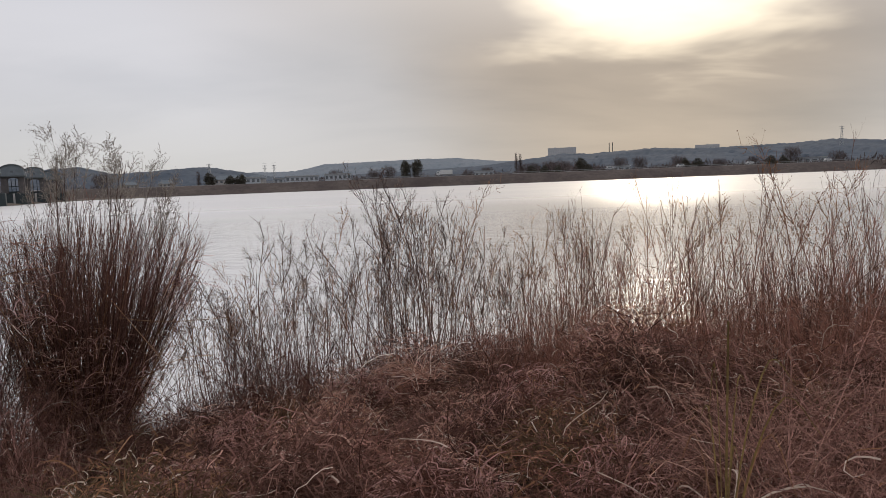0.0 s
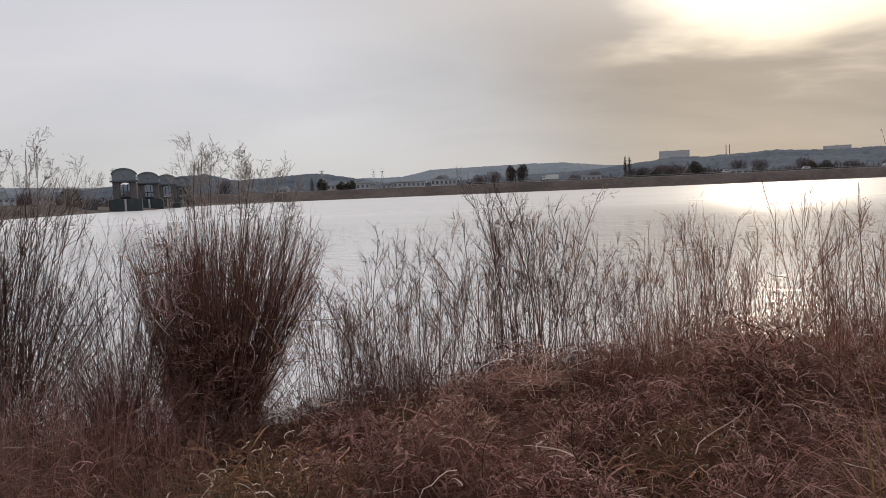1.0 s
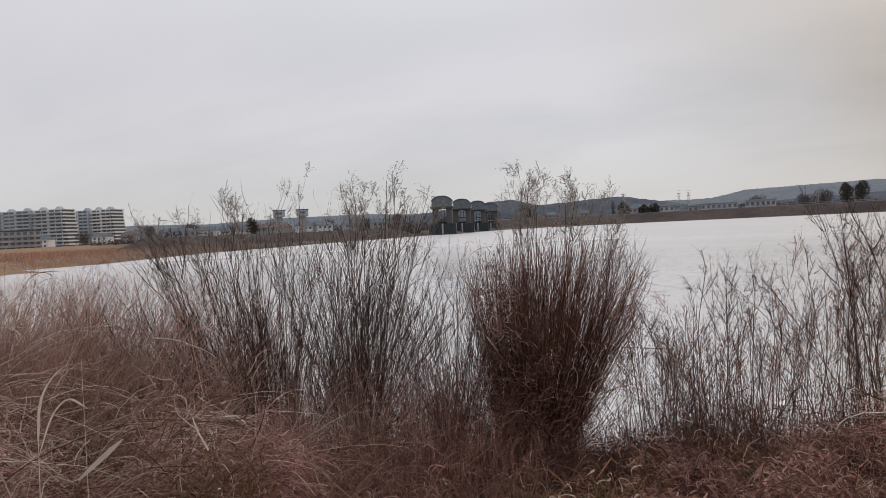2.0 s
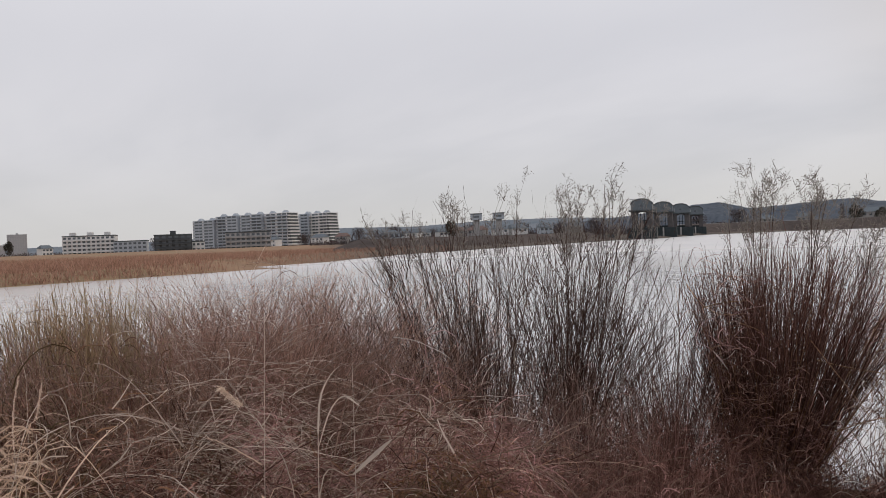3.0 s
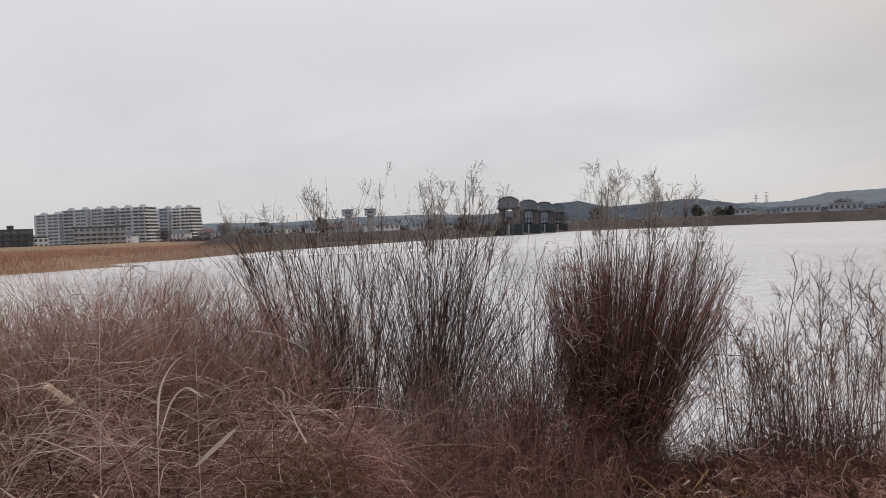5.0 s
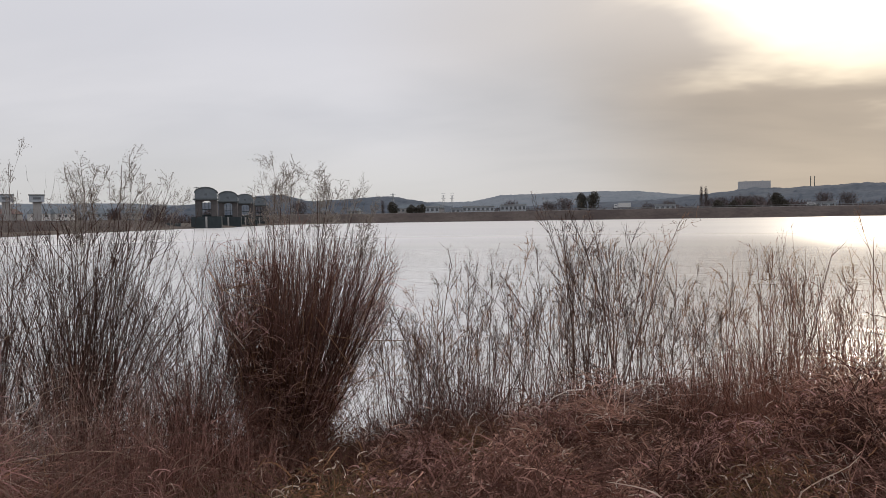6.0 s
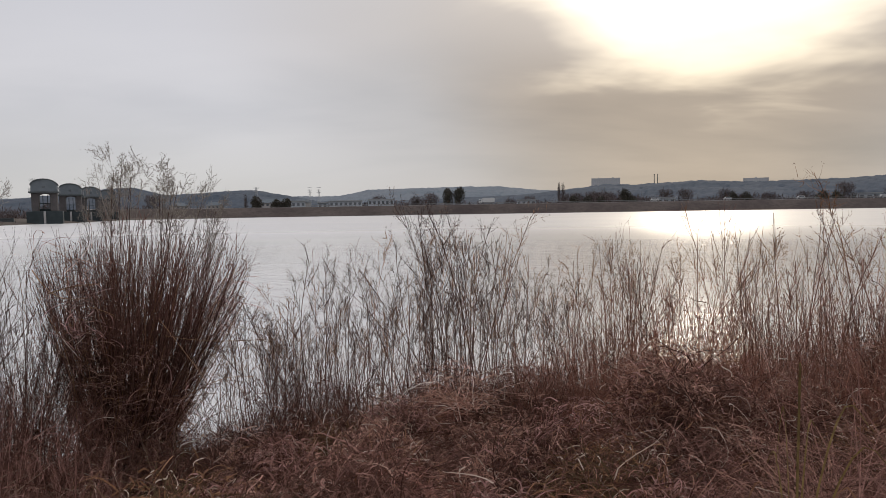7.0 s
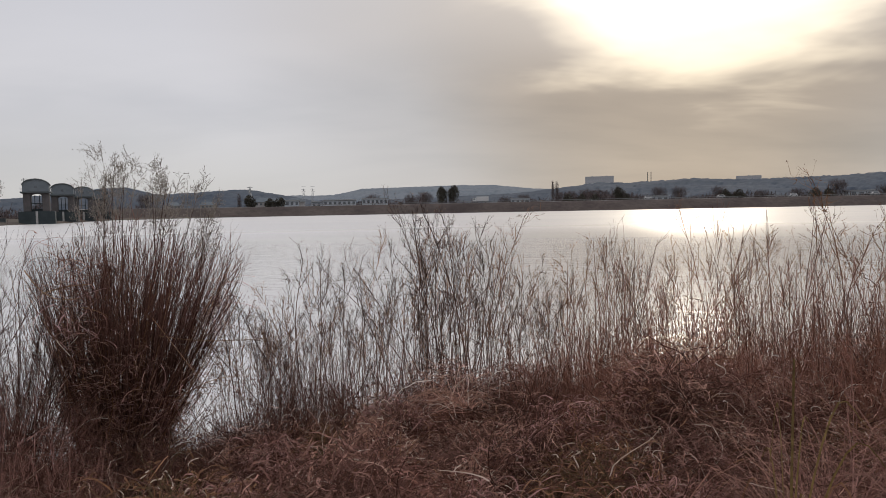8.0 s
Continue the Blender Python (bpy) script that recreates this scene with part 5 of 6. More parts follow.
RUSSET = "dense russet brush of fine dry stems with feathery heads"
for n, (x, y, top_z, count, top_r) in enumerate(((0.55, 6.8, 0.90, 40, 0.42), (0.95, 6.7, 1.05, 46, 0.44), (1.35, 6.5, 1.02, 50, 0.46), (1.75, 6.4, 1.05, 50, 0.46), (2.15, 6.2, 1.08, 52, 0.46), (2.55, 6.0, 1.16, 56, 0.46), (2.95, 5.8, 1.28, 64, 0.46), (3.35, 5.6, 1.34, 64, 0.46), (3.8, 5.3, 1.32, 64, 0.46),
                                                  (0.5, 6.0, 0.55, 100, 0.44), (1.0, 5.8, 0.70, 110, 0.44), (1.5, 5.5, 0.80, 110, 0.44), (2.1, 5.2, 0.92, 110, 0.44), (2.6, 4.9, 1.0, 110, 0.44), (3.1, 4.7, 1.05, 110, 0.44), (0.05, 5.4, 0.45, 100, 0.42), (0.45, 5.1, 0.56, 100, 0.42), (0.9, 4.8, 0.62, 100, 0.42), (1.35, 4.5, 0.70, 100, 0.42), (1.8, 4.2, 0.78, 100, 0.42))):
    brush("russet_brush", x, y, count, 0.30, top_r, top_z, RUSSET, "brush", 200 + n, M_RUSSET if n % 3 else M_RED, M_RUSSET, 0.0065, 8, 0.26, 0.5, (0.0, 0.0), 0.25, 160, "russet brush along the shore", bend=0.3, low=0.25, open_angle=0.5)


# ---- the dry grass mat ----
def bushiness(p):
    """Nought in the gaps between the clumps of grass, one on the clumps."""
    return smoothstep(ripples(p, 8.0, 12) + 0.6 * ripples(p, 15.0, 13), -0.6, 0.4)


def mat_height(p):
    """How deep the lodged grass lies over the soil."""
    r = np.linalg.norm(p - CENTRE, axis=1)
    left = smoothstep(-p[:, 0], 1.4, 2.8) * (1 - smoothstep(p[:, 1], 1.3, 2.7))
    right = smoothstep(p[:, 0], -0.9, 0.9) * smoothstep(p[:, 1], 2.0, 4.5)
    d = shore_distance(p)
    mounds = 0.18 * ripples(p, 2.6, 8) + 0.12 * ripples(p, 6.0, 9) + 0.09 * ripples(p, 12.0, 10)
    hollow = 0.34 * np.exp(-((p[:, 0] + 2.2) ** 2 + (p[:, 1] - 3.5) ** 2) / 0.35) + 0.36 * np.exp(-((p[:, 0] + 0.15) ** 2 + (p[:, 1] - 4.2) ** 2) / 0.12) + 0.30 * np.exp(-((p[:, 0] - 0.75) ** 2 + (p[:, 1] - 3.1) ** 2) / 0.12)
    for hx, hy, deep, wide in ((-0.29, 3.19, 0.30, 0.06), (-1.32, 3.19, 0.28, 0.10), (0.4, 3.14, 0.26, 0.06), (-4.2, 1.15, 0.30, 0.20), (-3.85, 1.55, 0.25, 0.12)):
        hollow = hollow + deep * np.exp(-((p[:, 0] - hx) ** 2 + (p[:, 1] - hy) ** 2) / wide)
    hollow = hollow + 0.28 * np.exp(-((p[:, 0] + 1.5) ** 2 + (p[:, 1] - 3.8) ** 2) / 0.35)
    return np.maximum(0.05, 0.40 + 0.46 * left + 0.24 * right + mounds - hollow - 0.22 * (1 - bushiness(p))) * smoothstep(d, -0.1, 1.3) * smoothstep(r, 0.5, 1.6)


def scatter(count, rng, bearing=(-118, 62), reach=(0.9, 7.8)):
    b = np.radians(rng.uniform(*bearing, count))
    r = np.sqrt(rng.uniform(reach[0] ** 2, reach[1] ** 2, count))
    p = CENTRE + np.column_stack([r * np.sin(b), r * np.cos(b)])
    return p[shore_distance(p) > 0.05]


def grass_mat(name, count, mat, seed, length, width, label, lift=(0.1, 1.0), droop=(0.5, 4.0), rise=(-0.3, 1.4), k=7, tilt=0.7, wander=0.26, bearing=(-118, 62), reach=(0.9, 7.8)):
    rng = np.random.default_rng(seed)
    p = scatter(count, rng, bearing, reach)
    p = p[rng.uniform(0, 1, len(p)) < 0.03 + 0.97 * bushiness(p)]
    n = len(p)
    soil = land_height(p)
    z = soil + mat_height(p) * rng.uniform(*lift, n)
    pts = hooks(np.column_stack([p, z - 0.03]), rng.uniform(0, 6.283, n), rng.uniform(*length, n), rng.uniform(*rise, n), rng.uniform(*droop, n), k, tilt, wander, rng)
    pts[..., 2] = np.maximum(pts[..., 2], soil[:, None] + 0.01)
    return tagged(strands(name, pts, taper(n, k, width, 0.4, rng), mat, rng=rng), label, "grass", kind="stuff")


grass_mat("lodged_grass", 110000, M_GRASS, 301, (0.06, 0.22), 0.0031, "thick mat of lodged reddish-brown dry grass", lift=(0.2, 1.0), k=5)
grass_mat("pink_straw", 18000, M_PINK, 306, (0.05, 0.20), 0.0050, "curled pinkish straw on top of the grass mat", lift=(0.65, 1.08), reach=(2.4, 7.8))
grass_mat("pink_straw", 6000, M_ROSE, 309, (0.06, 0.26), 0.0040, "loose pinkish straw over the weeds", lift=(0.8, 1.2), bearing=(-71, -48), reach=(2.5, 4.6))
grass_mat("lodged_straw", 5200, M_PALE, 302, (0.06, 0.30), 0.0052, "pale straw blades scattered over the dry mat", lift=(0.7, 1.1), reach=(2.0, 7.8))
grass_mat("dead_stems", 5000, M_RED, 303, (0.3, 0.75), 0.0045, "thin fallen red-brown stems in the grass mat", lift=(0.4, 1.0), droop=(0.0, 0.9), rise=(-0.1, 1.2), wander=0.05, reach=(2.1, 7.8))
grass_mat("curled_leaves", 4200, M_PINK, 304, (0.05, 0.13), 0.0046, "curled pale dead leaves on the grass mat", lift=(0.8, 1.1), droop=(1.5, 5.0), k=9, reach=(2.4, 7.8))
grass_mat("green_undergrowth", 3000, M_GREEN, 305, (0.08, 0.22), 0.005, "sparse green blades low in the dry grass", lift=(0.0, 0.5), rise=(0.6, 1.5), droop=(0.3, 1.2), reach=(0.9, 4.6))
grass_mat("arching_stems", 1500, M_HEAD, 307, (0.5, 1.15), 0.0040, "long arching dry stems fallen over the bank", lift=(0.6, 1.1), droop=(0.6, 1.9), rise=(0.2, 1.0), k=10, wander=0.05, bearing=(-110, -40), reach=(2.2, 5.2))
grass_mat("bent_straw", 420, M_PALE, 311, (0.3, 0.75), 0.0026, "long bent pale straws over the dark brush", lift=(0.75, 1.1), droop=(0.5, 2.4), rise=(0.2, 1.3), k=10, wander=0.06, bearing=(-100, -58), reach=(2.0, 4.2))
grass_mat("grey_straw", 2600, M_PALE, 314, (0.2, 0.6), 0.0030, "fine bleached straw strewn over the scrub", lift=(0.9, 1.7), droop=(0.3, 1.8), rise=(-0.2, 0.9), k=8, wander=0.10, bearing=(-76, -52), reach=(2.8, 5.0))
grass_mat("tan_straw", 4000, M_TAN, 313, (0.06, 0.26), 0.0032, "bright tan straw heaped by the path", lift=(0.8, 1.25), bearing=(-100, -85), reach=(1.5, 3.0))
grass_mat("tan_straw", 600, M_TAN, 315, (0.08, 0.28), 0.0030, "bright tan straw heaped by the path", lift=(0.7, 1.15), bearing=(-78, -66), reach=(1.2, 1.7))
grass_mat("tawny_straw", 9000, M_TAWNY, 312, (0.05, 0.24), 0.0046, "short curled tawny grass in the mat", lift=(0.6, 1.08), reach=(2.2, 7.8))

grass_mat("bank_turf", 11000, M_GRASS, 308, (0.08, 0.22), 0.004, "thin dry turf on the upper bank", lift=(0.0, 0.4), k=5, bearing=(62, 242), reach=(1.0, 6.0))


def tussock_kind(seed, blades, high, spread, mat, mat2, label):
    rng = np.random.default_rng(seed)
    ob = thing("grass_tussock", 0, 0, 0, 0, label=label, category="tussock", group="dry grass tussocks on the bank")
    for name, n, m, w in (("foliage", blades, mat, 0.0040), ("straw", blades // 4, mat2, 0.0044)):
        q = rng.uniform(0, 6.283, n)
        base = np.column_stack([rng.normal(0, 0.06, (n, 2)), np.zeros(n)])
        pts = hooks(base, q, high * rng.uniform(0.7, 1.9, n), rng.uniform(0.6, 1.5, n), rng.uniform(1.2, 4.8, n), 7, 0.6, 0.24, rng)
        pts[..., :2] *= spread
        pts[..., 2] = np.maximum(pts[..., 2], 0.0)
        stuff(strands(name, pts, taper(n, 7, w, 0.25, rng), m, ob, rng=rng), "pale straw blades" if name == "straw" else "")
    return ob


REDDISH, TALL = "bent tussock of reddish dry grass", "tall loose clump of dry brown grass"
kinds = [tussock_kind(400, 240, 0.22, 1.0, M_GRASS, M_PINK, REDDISH), tussock_kind(401, 210, 0.20, 1.15, M_GRASS, M_PALE, "bent tussock of brown grass with pale straw"), tussock_kind(402, 250, 0.25, 0.9, M_GRASS, M_PINK, REDDISH), tussock_kind(403, 200, 0.28, 0.8, M_RED, M_PINK, "dark red-brown tussock of bent stems")]
pick = random.Random(77)
rng = np.random.default_rng(404)
spots = []
for p in scatter(900, rng, (-112, 55), (1.35, 6.2)):
    if all(np.hypot(*(p - q)) > 0.50 for q in spots) and shore_distance(p[None])[0] > 0.7:
        spots.append(p)
used = set()
for n, p in enumerate(spots):
    kind = pick.choice(kinds)
    z = float(land_height(p[None])[0]) + 0.5 * float(mat_height(p[None])[0]) - 0.08
    m = pose(p[0], p[1], z, pick.uniform(-8, 8), pick.uniform(-8, 8), pick.uniform(0, 360))
    if kind.name not in used:
        used.add(kind.name)
        kind.matrix_world = m
    else:
        copy_thing(kind, m)



def tangle_kind(seed, wide, high, count, mats, label):
    """A low dome of matted dead weed: short curls and kinked twigs through its whole depth, paler curls on its skin."""
    rng = np.random.default_rng(seed)
    ob = thing("weed_tangle", 0, 0, 0, 0, label=label, category="weeds", group="tangles of dead weed on the bank")
    lumps = rng.uniform(0.75, 1.25, 5)
    for name, share, mat, w, length, shell, note in (("undergrowth", 0.45, mats[0], 0.0040, (0.06, 0.20), (0.2, 0.95), ""), ("twig", 0.22, mats[1], 0.0032, (0.08, 0.26), (0.4, 1.08), "fine kinked twigs"), ("curl", 0.28, mats[2], 0.0048, (0.04, 0.15), (0.86, 1.06), "pale dried curls"), ("leaf", 0.05, mats[3], 0.0060, (0.03, 0.09), (0.92, 1.08), "small shrivelled leaves")):
        n = int(count * share)
        q = rng.uniform(0, 6.283, n)
        polar = np.arccos(rng.uniform(0.0, 1.0, n))
        skin = rng.uniform(*shell, n) * np.interp(q, np.linspace(0, 6.283, 5), [*lumps[:4], lumps[0]])
        base = np.column_stack([wide * skin * np.sin(polar) * np.cos(q), wide * skin * np.sin(polar) * np.sin(q), high * skin * np.cos(polar)])
        straight = name == "twig"
        pts = hooks(base, rng.uniform(0, 6.283, n), rng.uniform(*length, n), rng.uniform(-0.7, 1.5, n), rng.uniform(-0.5, 0.9, n) if straight else rng.uniform(0.6, 5.0, n), 7, 0.9, 0.16 if straight else 0.30, rng)
        pts[..., 2] = np.maximum(pts[..., 2], -0.08)
        stuff(strands(name, pts, taper(n, 7, w, 0.45, rng), mat, ob, rng=rng), note)
    return ob


tangles = [tangle_kind(440, 0.30, 0.34, 1700, (M_GRASS, M_RED, M_PINK, M_PALE), "rounded tangle of reddish dead weed with pale curls"),
           tangle_kind(441, 0.24, 0.26, 1400, (M_GRASS, M_GRASS, M_ROSE, M_PINK), "low tangle of mauve-brown dead weed"),
           tangle_kind(442, 0.34, 0.30, 1800, (M_RED, M_RED, M_MAUVE, M_PINK), "broad tangle of brown weed and kinked twigs"),
           tangle_kind(443, 0.22, 0.36, 1400, (M_GRASS, M_STEM, M_PINK, M_ROSE), "small tangle of dark twigs with pinkish curls"),
           tangle_kind(444, 0.30, 0.32, 1500, (M_DARKOLIVE, M_DARKOLIVE, M_TAWNY, M_PALE), "olive-brown tangle of dead weed and straw"),
           tangle_kind(445, 0.30, 0.28, 1800, (M_MAUVE, M_MAUVE, M_ROSE, M_PALE), "pinkish tangle of dead weed with bleached curls"),
           tangle_kind(447, 0.30, 0.30, 1500, (M_DARKOLIVE, M_STEM, M_DARKOLIVE, M_TAWNY), "dark olive tangle of dead weed")]
rng = np.random.default_rng(446)
heaps = []
for p in scatter(1600, rng, (-106, 56), (2.2, 6.3)):
    if all(np.hypot(*(p - q)) > 0.43 for q in heaps) and shore_distance(p[None])[0] > 0.75 and np.hypot(p[0] + 3.27, p[1] - 5.22) > 0.7 and not (p[0] < -2.0 and p[1] > 2.3) and not (-3.2 < p[0] < -1.9 and abs(p[0] + 2.7 + 0.43 * (p[1] - 4.9)) < 0.5):
        heaps.append(p)
placed = set()
for p in heaps:
    west = p[0] < -2.2 and p[1] < 3.6
    hollow = west and -5 < p[0] < -2.5 and 0.45 < p[1] < 1.9
    k = pick.choice((6, 6, 4)) if hollow else pick.choice((4, 5, 5, 5, 4, 1)) if west else pick.choice((0, 0, 1, 1, 2, 3, 3, 2, 0, 4))
    lift = ground_z(*p) + max(0.0, 0.85 * float(mat_height(p[None])[0]) - 0.22)
    size = pick.uniform(0.75, 1.3)
    m = pose(p[0], p[1], lift, pick.uniform(-14, 14), pick.uniform(-14, 14), pick.uniform(0, 360)) @ Matrix.Diagonal((size, size * pick.uniform(0.8, 1.2), size, 1))
    if k not in placed:
        placed.add(k)
        tangles[k].matrix_world = m
    else:
        copy_thing(tangles[k], m @ Matrix.Diagonal((1 / tangles[k].scale.x, 1 / tangles[k].scale.y, 1 / tangles[k].scale.z, 1)))

green = tussock_kind(420, 170, 0.22, 0.9, M_GREEN, M_GREEN, "small green tuft of young grass")
green["group"] = "green tufts low on the bank"
green.matrix_world = pose(-2.2, 3.35, ground_z(-2.2, 3.35) + 0.02, 0, 0, 0)
for x, y, turn in ((-1.95, 3.2, 70), (-2.45, 3.45, 150), (-2.1, 3.7, 220), (-1.7, 3.3, 300), (-0.15, 4.1, 30), (0.75, 3.0, 110), (-2.65, 3.2, 10), (-3.0, 2.2, 200)):
    copy_thing(green, pose(x, y, ground_z(x, y) + 0.02, 0, 0, turn))

# fountains of fine weeping grass
def weeping_kind(seed, blades, mat, mat2, label):
    rng = np.random.default_rng(seed)
    ob = thing("weeping_grass", 0, 0, 0, 0, label=label, category="grass clump", group="weeping grass clumps on the bank")
    sway = rng.uniform(0, 6.283)
    for name, n, m in (("foliage", blades, mat), ("straw", blades // 2, mat2)):
        base = np.column_stack([rng.normal(0, 0.07, (n, 2)), np.zeros(n)])
        pts = hooks(base, sway + rng.normal(0, 1.1, n), rng.uniform(0.45, 1.05, n), rng.uniform(1.1, 1.6, n), rng.uniform(1.3, 2.9, n), 8, 0.25, 0.06, rng)
        pts[..., 2] = np.maximum(pts[..., 2], -0.1)
        stuff(strands(name, pts, taper(n, 8, 0.0030, 0.35, rng), m, ob, rng=rng), "pinkish straw blades" if name == "straw" else "")
    return ob


fountains = [weeping_kind(430, 170, M_GRASS, M_ROSE, "fountain of fine reddish weeping grass"), weeping_kind(431, 150, M_MAUVE, M_ROSE, "loose fountain of pinkish weeping grass"), weeping_kind(432, 160, M_MAUVE, M_PALE, "mauve clump of weeping grass with pale straw")]
for n, (bearing, far) in enumerate(((-66, 2.6), (-60, 2.8), (-72, 2.6), (-62, 3.3), (-69, 3.2), (-75, 3.1), (-57, 3.6), (-48, 2.9), (-52, 3.5))):
    px, py = CENTRE[0] + far * math.sin(radians(bearing)), CENTRE[1] + far * math.cos(radians(bearing))
    m = pose(px, py, ground_z(px, py) + 0.3 * float(mat_height(np.array([[px, py]]))[0]), 0, 0, n * 77 % 360)
    if n < 3:
        fountains[n].matrix_world = m
    else:
        copy_thing(fountains[n % 3], m)

# tall loose grass close by, and the pale tuft by the shore
tall = tussock_kind(410, 190, 0.56, 0.80, M_MAUVE, M_PINK, TALL)
tall.matrix_world = pose(0.45, 2.05, 0.12, 0, 0, 0)
for x, y, turn in ((0.95, 2.35, 60), (0.70, 1.75, 130), (1.35, 2.9, 200), (1.7, 2.4, 290), (1.15, 3.4, 20), (2.0, 3.3, 100), (0.25, 2.7, 170), (-3.9, 1.9, 210), (-3.0, 2.1, 300)):
    copy_thing(tall, pose(x, y, ground_z(x, y), pick.uniform(-6, 6), pick.uniform(-6, 6), turn))
veil = tussock_kind(412, 200, 0.62, 0.75, M_MAUVE, M_PINK, "thin tall clump of mauve-brown grass")
veil.matrix_world = pose(0.75, 2.15, 0.15, 0, 0, 15)
for x, y, turn in ((0.55, 2.6, 80), (1.05, 2.65, 160), (0.95, 1.95, 240), (1.35, 2.2, 310), (1.5, 3.1, 45), (1.15, 3.05, 120), (1.75, 2.75, 200), (0.62, 2.38, 20), (0.85, 2.45, 270), (1.2, 2.4, 95), (0.8, 2.8, 330), (1.6, 2.3, 185), (1.3, 2.75, 10)):
    copy_thing(veil, pose(x, y, ground_z(x, y) + 0.1, pick.uniform(-6, 6), pick.uniform(-6, 6), turn))
tuft = tussock_kind(411, 60, 0.40, 1.0, M_PINK, M_PALE, "pale pinkish tuft of broad curled blades")
tuft.matrix_world = pose(-0.63, 4.0, 0.40, 0, 0, 0) @ Matrix.Scale(0.9, 4)


# ---- single grasses close to the path ----
def curve(points, k=14):
    """A smooth line through a few points."""
    p = np.array(points, float)
    t = np.linspace(0, len(p) - 1, k)
    e = np.vstack([2 * p[0] - p[1], p, 2 * p[-1] - p[-2]])
    out = []
    for u in t:
        i = min(int(u), len(p) - 2)
        f = u - i
        a, b, c, d = e[i], e[i + 1], e[i + 2], e[i + 3]
        out.append(0.5 * (2 * b + (c - a) * f + (2 * a - 5 * b + 4 * c - d) * f * f + (3 * b - a - 3 * c + d) * f ** 3))
    return np.array(out)


def silver_grass(x, y, label, lines, seed):
    """A pale grass: each line is (part name, points, width, shape)."""
    rng = np.random.default_rng(seed)
    z = ground_z(x, y)
    ob = thing("silver_grass", x, y, z, 0, label=label, category="grass", group="pale silver grasses close to the path")
    off = np.array((x, y, z))
    for name, points, width, shape in lines:
        c = curve(points) - off
        if shape == "stalk":
            strands("stalk", c[None], np.linspace(width, width * 0.5, len(c))[None], M_PALE, ob, tube=True, rng=rng)
        elif shape == "leaf":
            w = width * np.sin(np.linspace(0.25, math.pi * 0.97, len(c))) ** 0.7
            strands("leaf", c[None], w[None], M_PALE, ob, "pale curled dead leaf", rng=rng)
        else:
            n = 300
            u = rng.uniform(0.05, 1.0, n) * (len(c) - 1)
            i = np.minimum(u.astype(int), len(c) - 2)
            root = c[i] + (c[i + 1] - c[i]) * (u - i)[:, None]
            way = unit(unit(c[i + 1] - c[i]) + rng.normal(0, 0.28, (n, 3)))
            s = np.linspace(0, 1, 4)[None, :, None]
            pts = root[:, None] + way[:, None] * s * (0.55 * width * rng.uniform(0.4, 1.2, (n, 1, 1))) - np.array((0, 0, 1.0)) * s ** 2 * width * 0.3
            stuff(strands("plume", pts, taper(n, 4, 0.0019, 0.5, rng), M_PLUME, ob, rng=rng), "soft feathery pale plume")
    return ob


silver_grass(-2.2, 0.95, "dry grass with pale leaves bent over in hoops", [
    ("stalk", [(-2.2, 0.95, 0.05), (-2.198, 0.952, 0.6), (-2.191, 0.962, 1.089)], 0.0045, "stalk"),
    ("leaf", [(-2.191, 0.962, 1.085), (-2.187, 0.969, 1.164), (-2.174, 0.990, 1.213), (-2.158, 1.017, 1.235), (-2.137, 1.049, 1.232), (-2.105, 1.096, 1.244)], 0.010, "leaf"),
    ("leaf", [(-2.191, 0.962, 1.055), (-2.177, 0.985, 1.131), (-2.161, 1.012, 1.163), (-2.143, 1.041, 1.140)], 0.007, "leaf"),
    ("stalk", [(-2.16, 0.92, 0.1), (-2.149, 0.934, 0.94), (-2.111, 0.998, 1.007)], 0.004, "stalk"),
    ("leaf", [(-2.111, 0.998, 1.005), (-2.083, 1.040, 1.047), (-2.063, 1.069, 1.076)], 0.017, "leaf"),
    ("stalk", [(-2.24, 1.07, 0.08), (-2.238, 1.077, 0.7), (-2.235, 1.082, 1.231)], 0.003, "stalk")], 601)
silver_grass(-2.36, 0.9, "thin dry grass stalk with a fluffy seed plume", [
    ("stalk", [(-2.28, 1.0, 0.06), (-2.305, 0.961, 0.88), (-2.334, 0.902, 1.071), (-2.351, 0.864, 1.138)], 0.0035, "stalk"),
    ("plume", [(-2.351, 0.864, 1.135), (-2.370, 0.818, 1.185)], 0.035, "plume"),
    ("stalk", [(-2.436, 0.92, 0.08), (-2.428, 0.937, 0.9), (-2.421, 0.952, 1.339)], 0.003, "stalk")], 602)
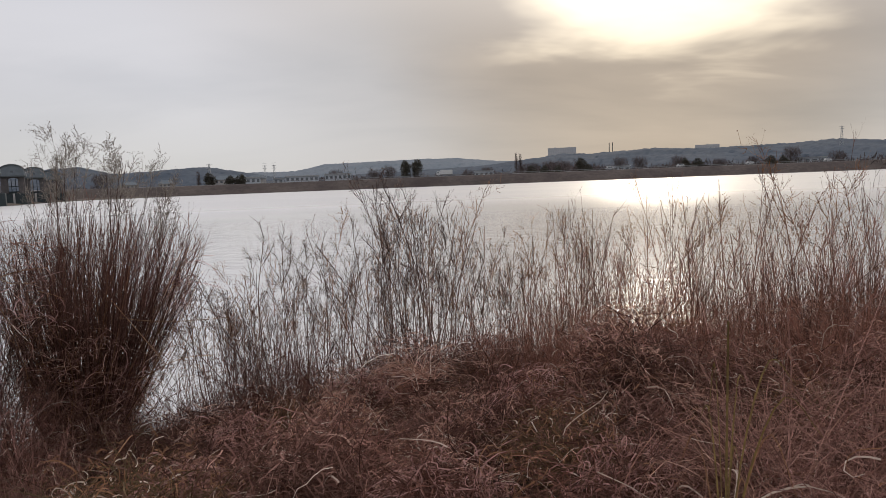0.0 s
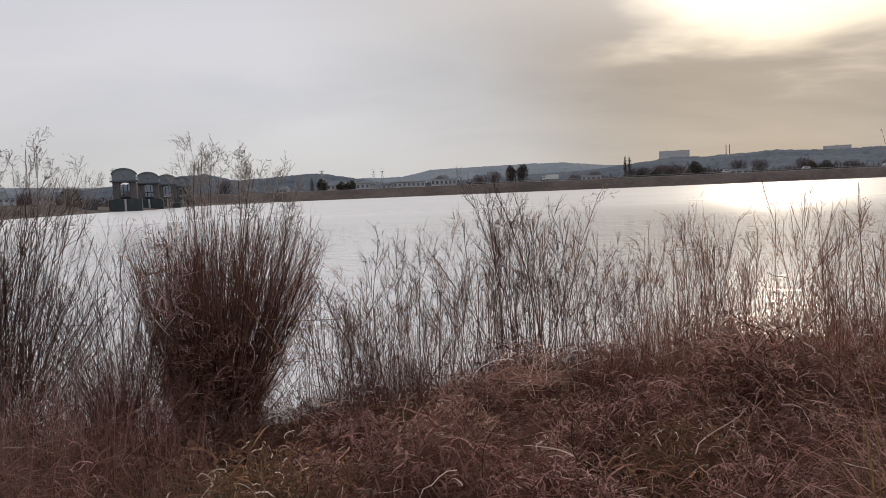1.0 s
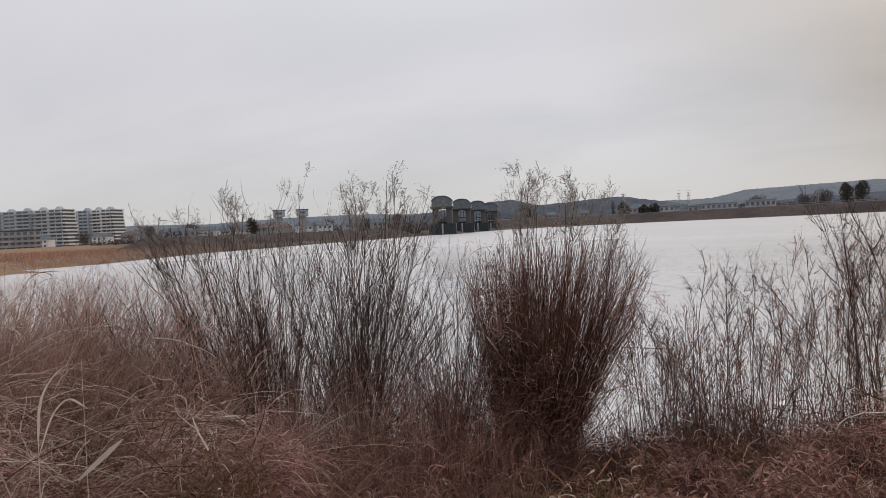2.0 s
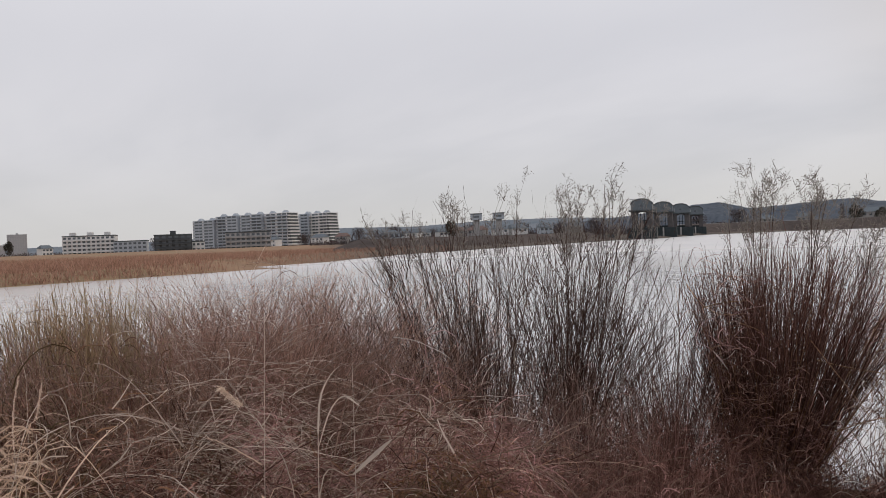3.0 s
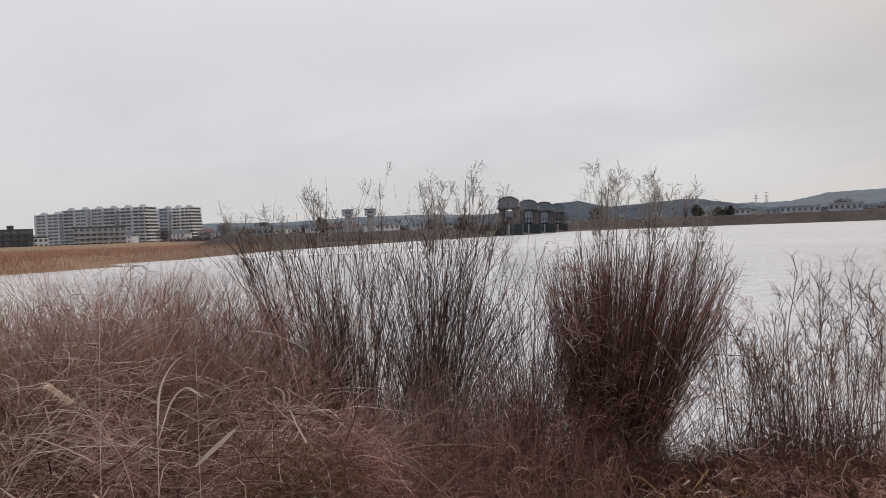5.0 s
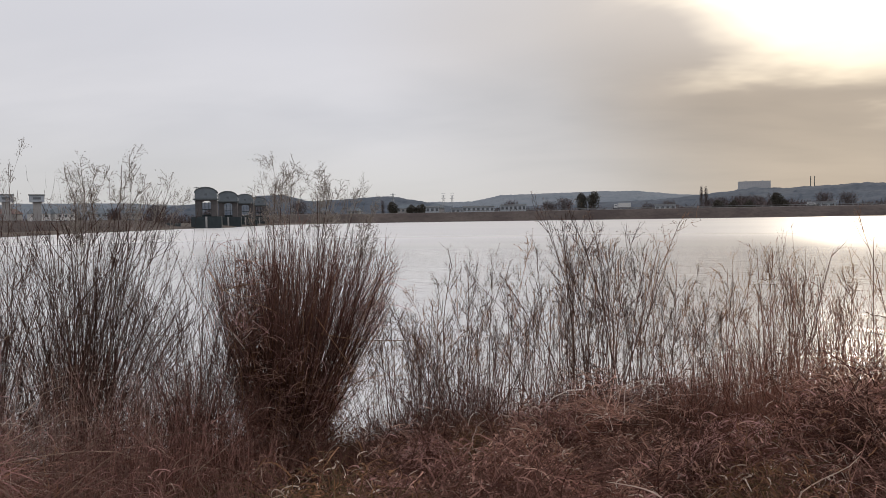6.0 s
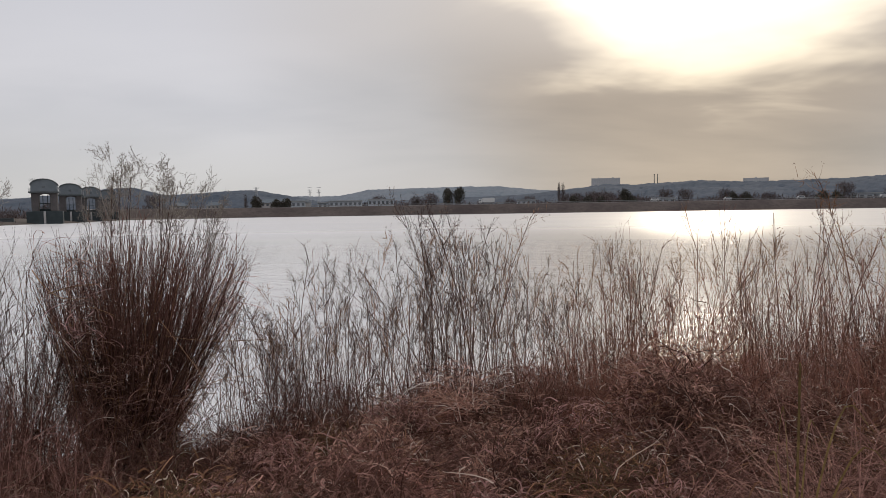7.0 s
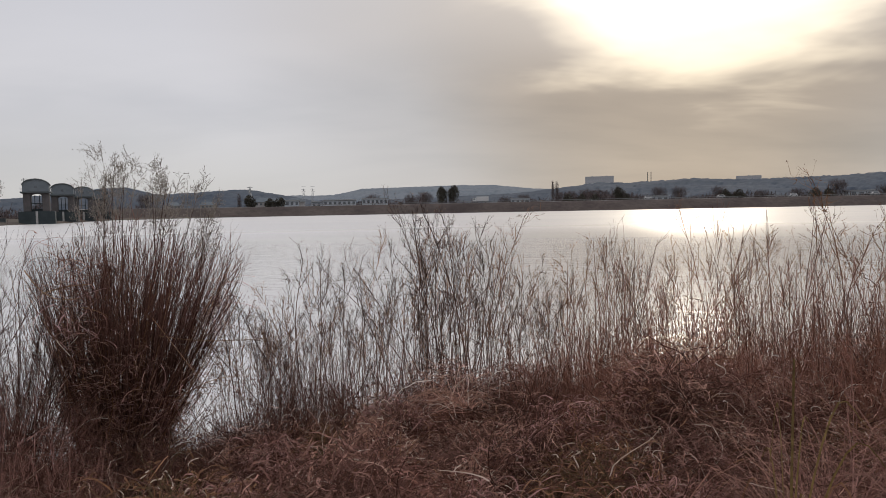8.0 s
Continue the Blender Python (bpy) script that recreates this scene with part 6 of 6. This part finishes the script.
silver_grass(-2.5, 0.28, "pale feathery grass plumes arching over the bank", [
    ("stalk", [(-2.50, 0.22, 0.1), (-2.49, 0.24, 0.7), (-2.485, 0.255, 1.09)], 0.0035, "stalk"),
    ("plume", [(-2.485, 0.255, 1.085), (-2.483, 0.305, 1.170), (-2.481, 0.344, 1.195), (-2.477, 0.384, 1.185)], 0.020, "plume"),
    ("plume", [(-2.487, 0.230, 1.10), (-2.485, 0.266, 1.144), (-2.483, 0.315, 1.179), (-2.479, 0.368, 1.165)], 0.020, "plume"),
    ("plume", [(-2.47, 0.25, 1.08), (-2.46, 0.30, 1.13), (-2.45, 0.36, 1.135), (-2.44, 0.40, 1.105)], 0.018, "plume"),
    ("stalk", [(-2.40, 0.22, 0.1), (-2.39, 0.24, 0.7), (-2.385, 0.250, 1.05)], 0.0035, "stalk"),
    ("plume", [(-2.385, 0.250, 1.045), (-2.383, 0.306, 1.110), (-2.379, 0.356, 1.113), (-2.375, 0.39, 1.09)], 0.018, "plume"),
    ("plume", [(-2.38, 0.25, 1.00), (-2.37, 0.29, 1.05), (-2.36, 0.35, 1.055), (-2.35, 0.40, 1.02)], 0.018, "plume")], 603)
rng = np.random.default_rng(606)
for n, (x, y, top) in enumerate(((-2.58, 0.10, 1.06), (-2.42, 0.16, 0.98), (-2.75, 0.18, 1.10), (-2.30, 0.30, 0.92), (-2.62, 0.32, 1.0), (-2.2, 0.55, 0.86))):
    lines = [("stalk", [(x, y, 0.1), (x + 0.01, y + 0.01, top * 0.6), (x + 0.015, y + 0.03, top)], 0.0032, "stalk")]
    for k in range(4):
        z, reach, lift = top - 0.02 - 0.05 * k, rng.uniform(0.10, 0.17), rng.uniform(0.05, 0.10)
        side = rng.uniform(-0.05, 0.05)
        lines.append(("plume", [(x + 0.015, y + 0.03, z), (x + 0.02 + side * 0.4, y + 0.03 + reach * 0.4, z + lift), (x + 0.025 + side * 0.8, y + 0.03 + reach * 0.8, z + lift * 0.95), (x + 0.03 + side, y + 0.03 + reach, z + lift * 0.5)], 0.011, "plume"))
    silver_grass(x, y, "pale silky grass with slim drooping plumes", lines, 610 + n)
silver_grass(-2.67, 0.46, "two upright pale grass spikes", [
    ("stalk", [(-2.67, 0.44, 0.1), (-2.671, 0.45, 0.6), (-2.671, 0.452, 1.06)], 0.0035, "stalk"),
    ("plume", [(-2.671, 0.450, 1.05), (-2.671, 0.452, 1.144), (-2.669, 0.465, 1.225)], 0.018, "plume"),
    ("stalk", [(-2.66, 0.48, 0.1), (-2.665, 0.49, 0.6), (-2.665, 0.495, 1.09)], 0.003, "stalk"),
    ("plume", [(-2.665, 0.495, 1.12), (-2.662, 0.509, 1.203)], 0.016, "plume")], 604)
silver_grass(-3.08, 0.32, "pale feathery plume standing in dry grass", [
    ("stalk", [(-3.08, 0.25, 0.1), (-3.084, 0.28, 0.8), (-3.084, 0.301, 1.13)], 0.004, "stalk"),
    ("plume", [(-3.084, 0.301, 1.12), (-3.083, 0.32, 1.19), (-3.082, 0.342, 1.225)], 0.04, "plume")], 605)

olive = thing("olive_stalk", 0.235, 1.975, ground_z(0.235, 1.975), 0, label="upright olive-yellow stalk in the brown grass", category="stalk")
c = curve([(0, 0, -0.03), (0.003, -0.002, 0.45), (0.006, -0.004, 0.93)])
strands("stem", c[None], np.linspace(0.009, 0.006, len(c))[None], M_OLIVE, olive, tube=True)
rng = np.random.default_rng(620)
for n in range(9):
    q, reach, rise = rng.uniform(0, 6.283), rng.uniform(0.05, 0.16), rng.uniform(0.45, 0.85)
    leaf = curve([(0, 0, 0.0), (reach * 0.3 * math.cos(q), reach * 0.3 * math.sin(q), rise * 0.6), (reach * math.cos(q), reach * math.sin(q), rise), (reach * 1.7 * math.cos(q), reach * 1.7 * math.sin(q), rise * rng.uniform(0.72, 0.98))])
    strands("leaf", leaf[None], (0.0052 * np.sin(np.linspace(0.3, 3.05, len(leaf))))[None], M_OLIVE if n % 3 else M_TAWNY, olive, rng=rng)


def curly_weed(x, y, seed, count, high, label):
    """A low dead weed whose pale leaves have dried into hooks."""
    rng = np.random.default_rng(seed)
    ob = thing("curly_weed", x, y, ground_z(x, y) + 0.12, 0, label=label, category="weed", group="pale dried weeds")
    for c in range(count):
        q = rng.uniform(0, 6.28)
        pts = hooks(np.array([[0, 0, 0.0]]), np.array([q]), np.array([high * rng.uniform(0.8, 1.5)]), np.array([rng.uniform(1.0, 1.5)]), np.array([rng.uniform(1.8, 4.0)]), 12, 0.3, 0.06, rng)
        w = 0.0065 * np.sin(np.linspace(0.5, 3.0, 12)) ** 0.6
        strands("leaf", pts, w[None], M_PALE, ob, rng=rng)
    return ob


curly_weed(0.03, 2.14, 611, 9, 0.34, "pale dried weed with leaves curled into hooks")
curly_weed(0.42, 2.35, 612, 7, 0.42, "grey dried weed with long twisted leaves")
curly_weed(-1.30, 3.05, 613, 5, 0.30, "small pale dried weed in the grass")
curly_weed(0.95, 2.1, 614, 8, 0.50, "tall grey dried weed with twisted leaves")
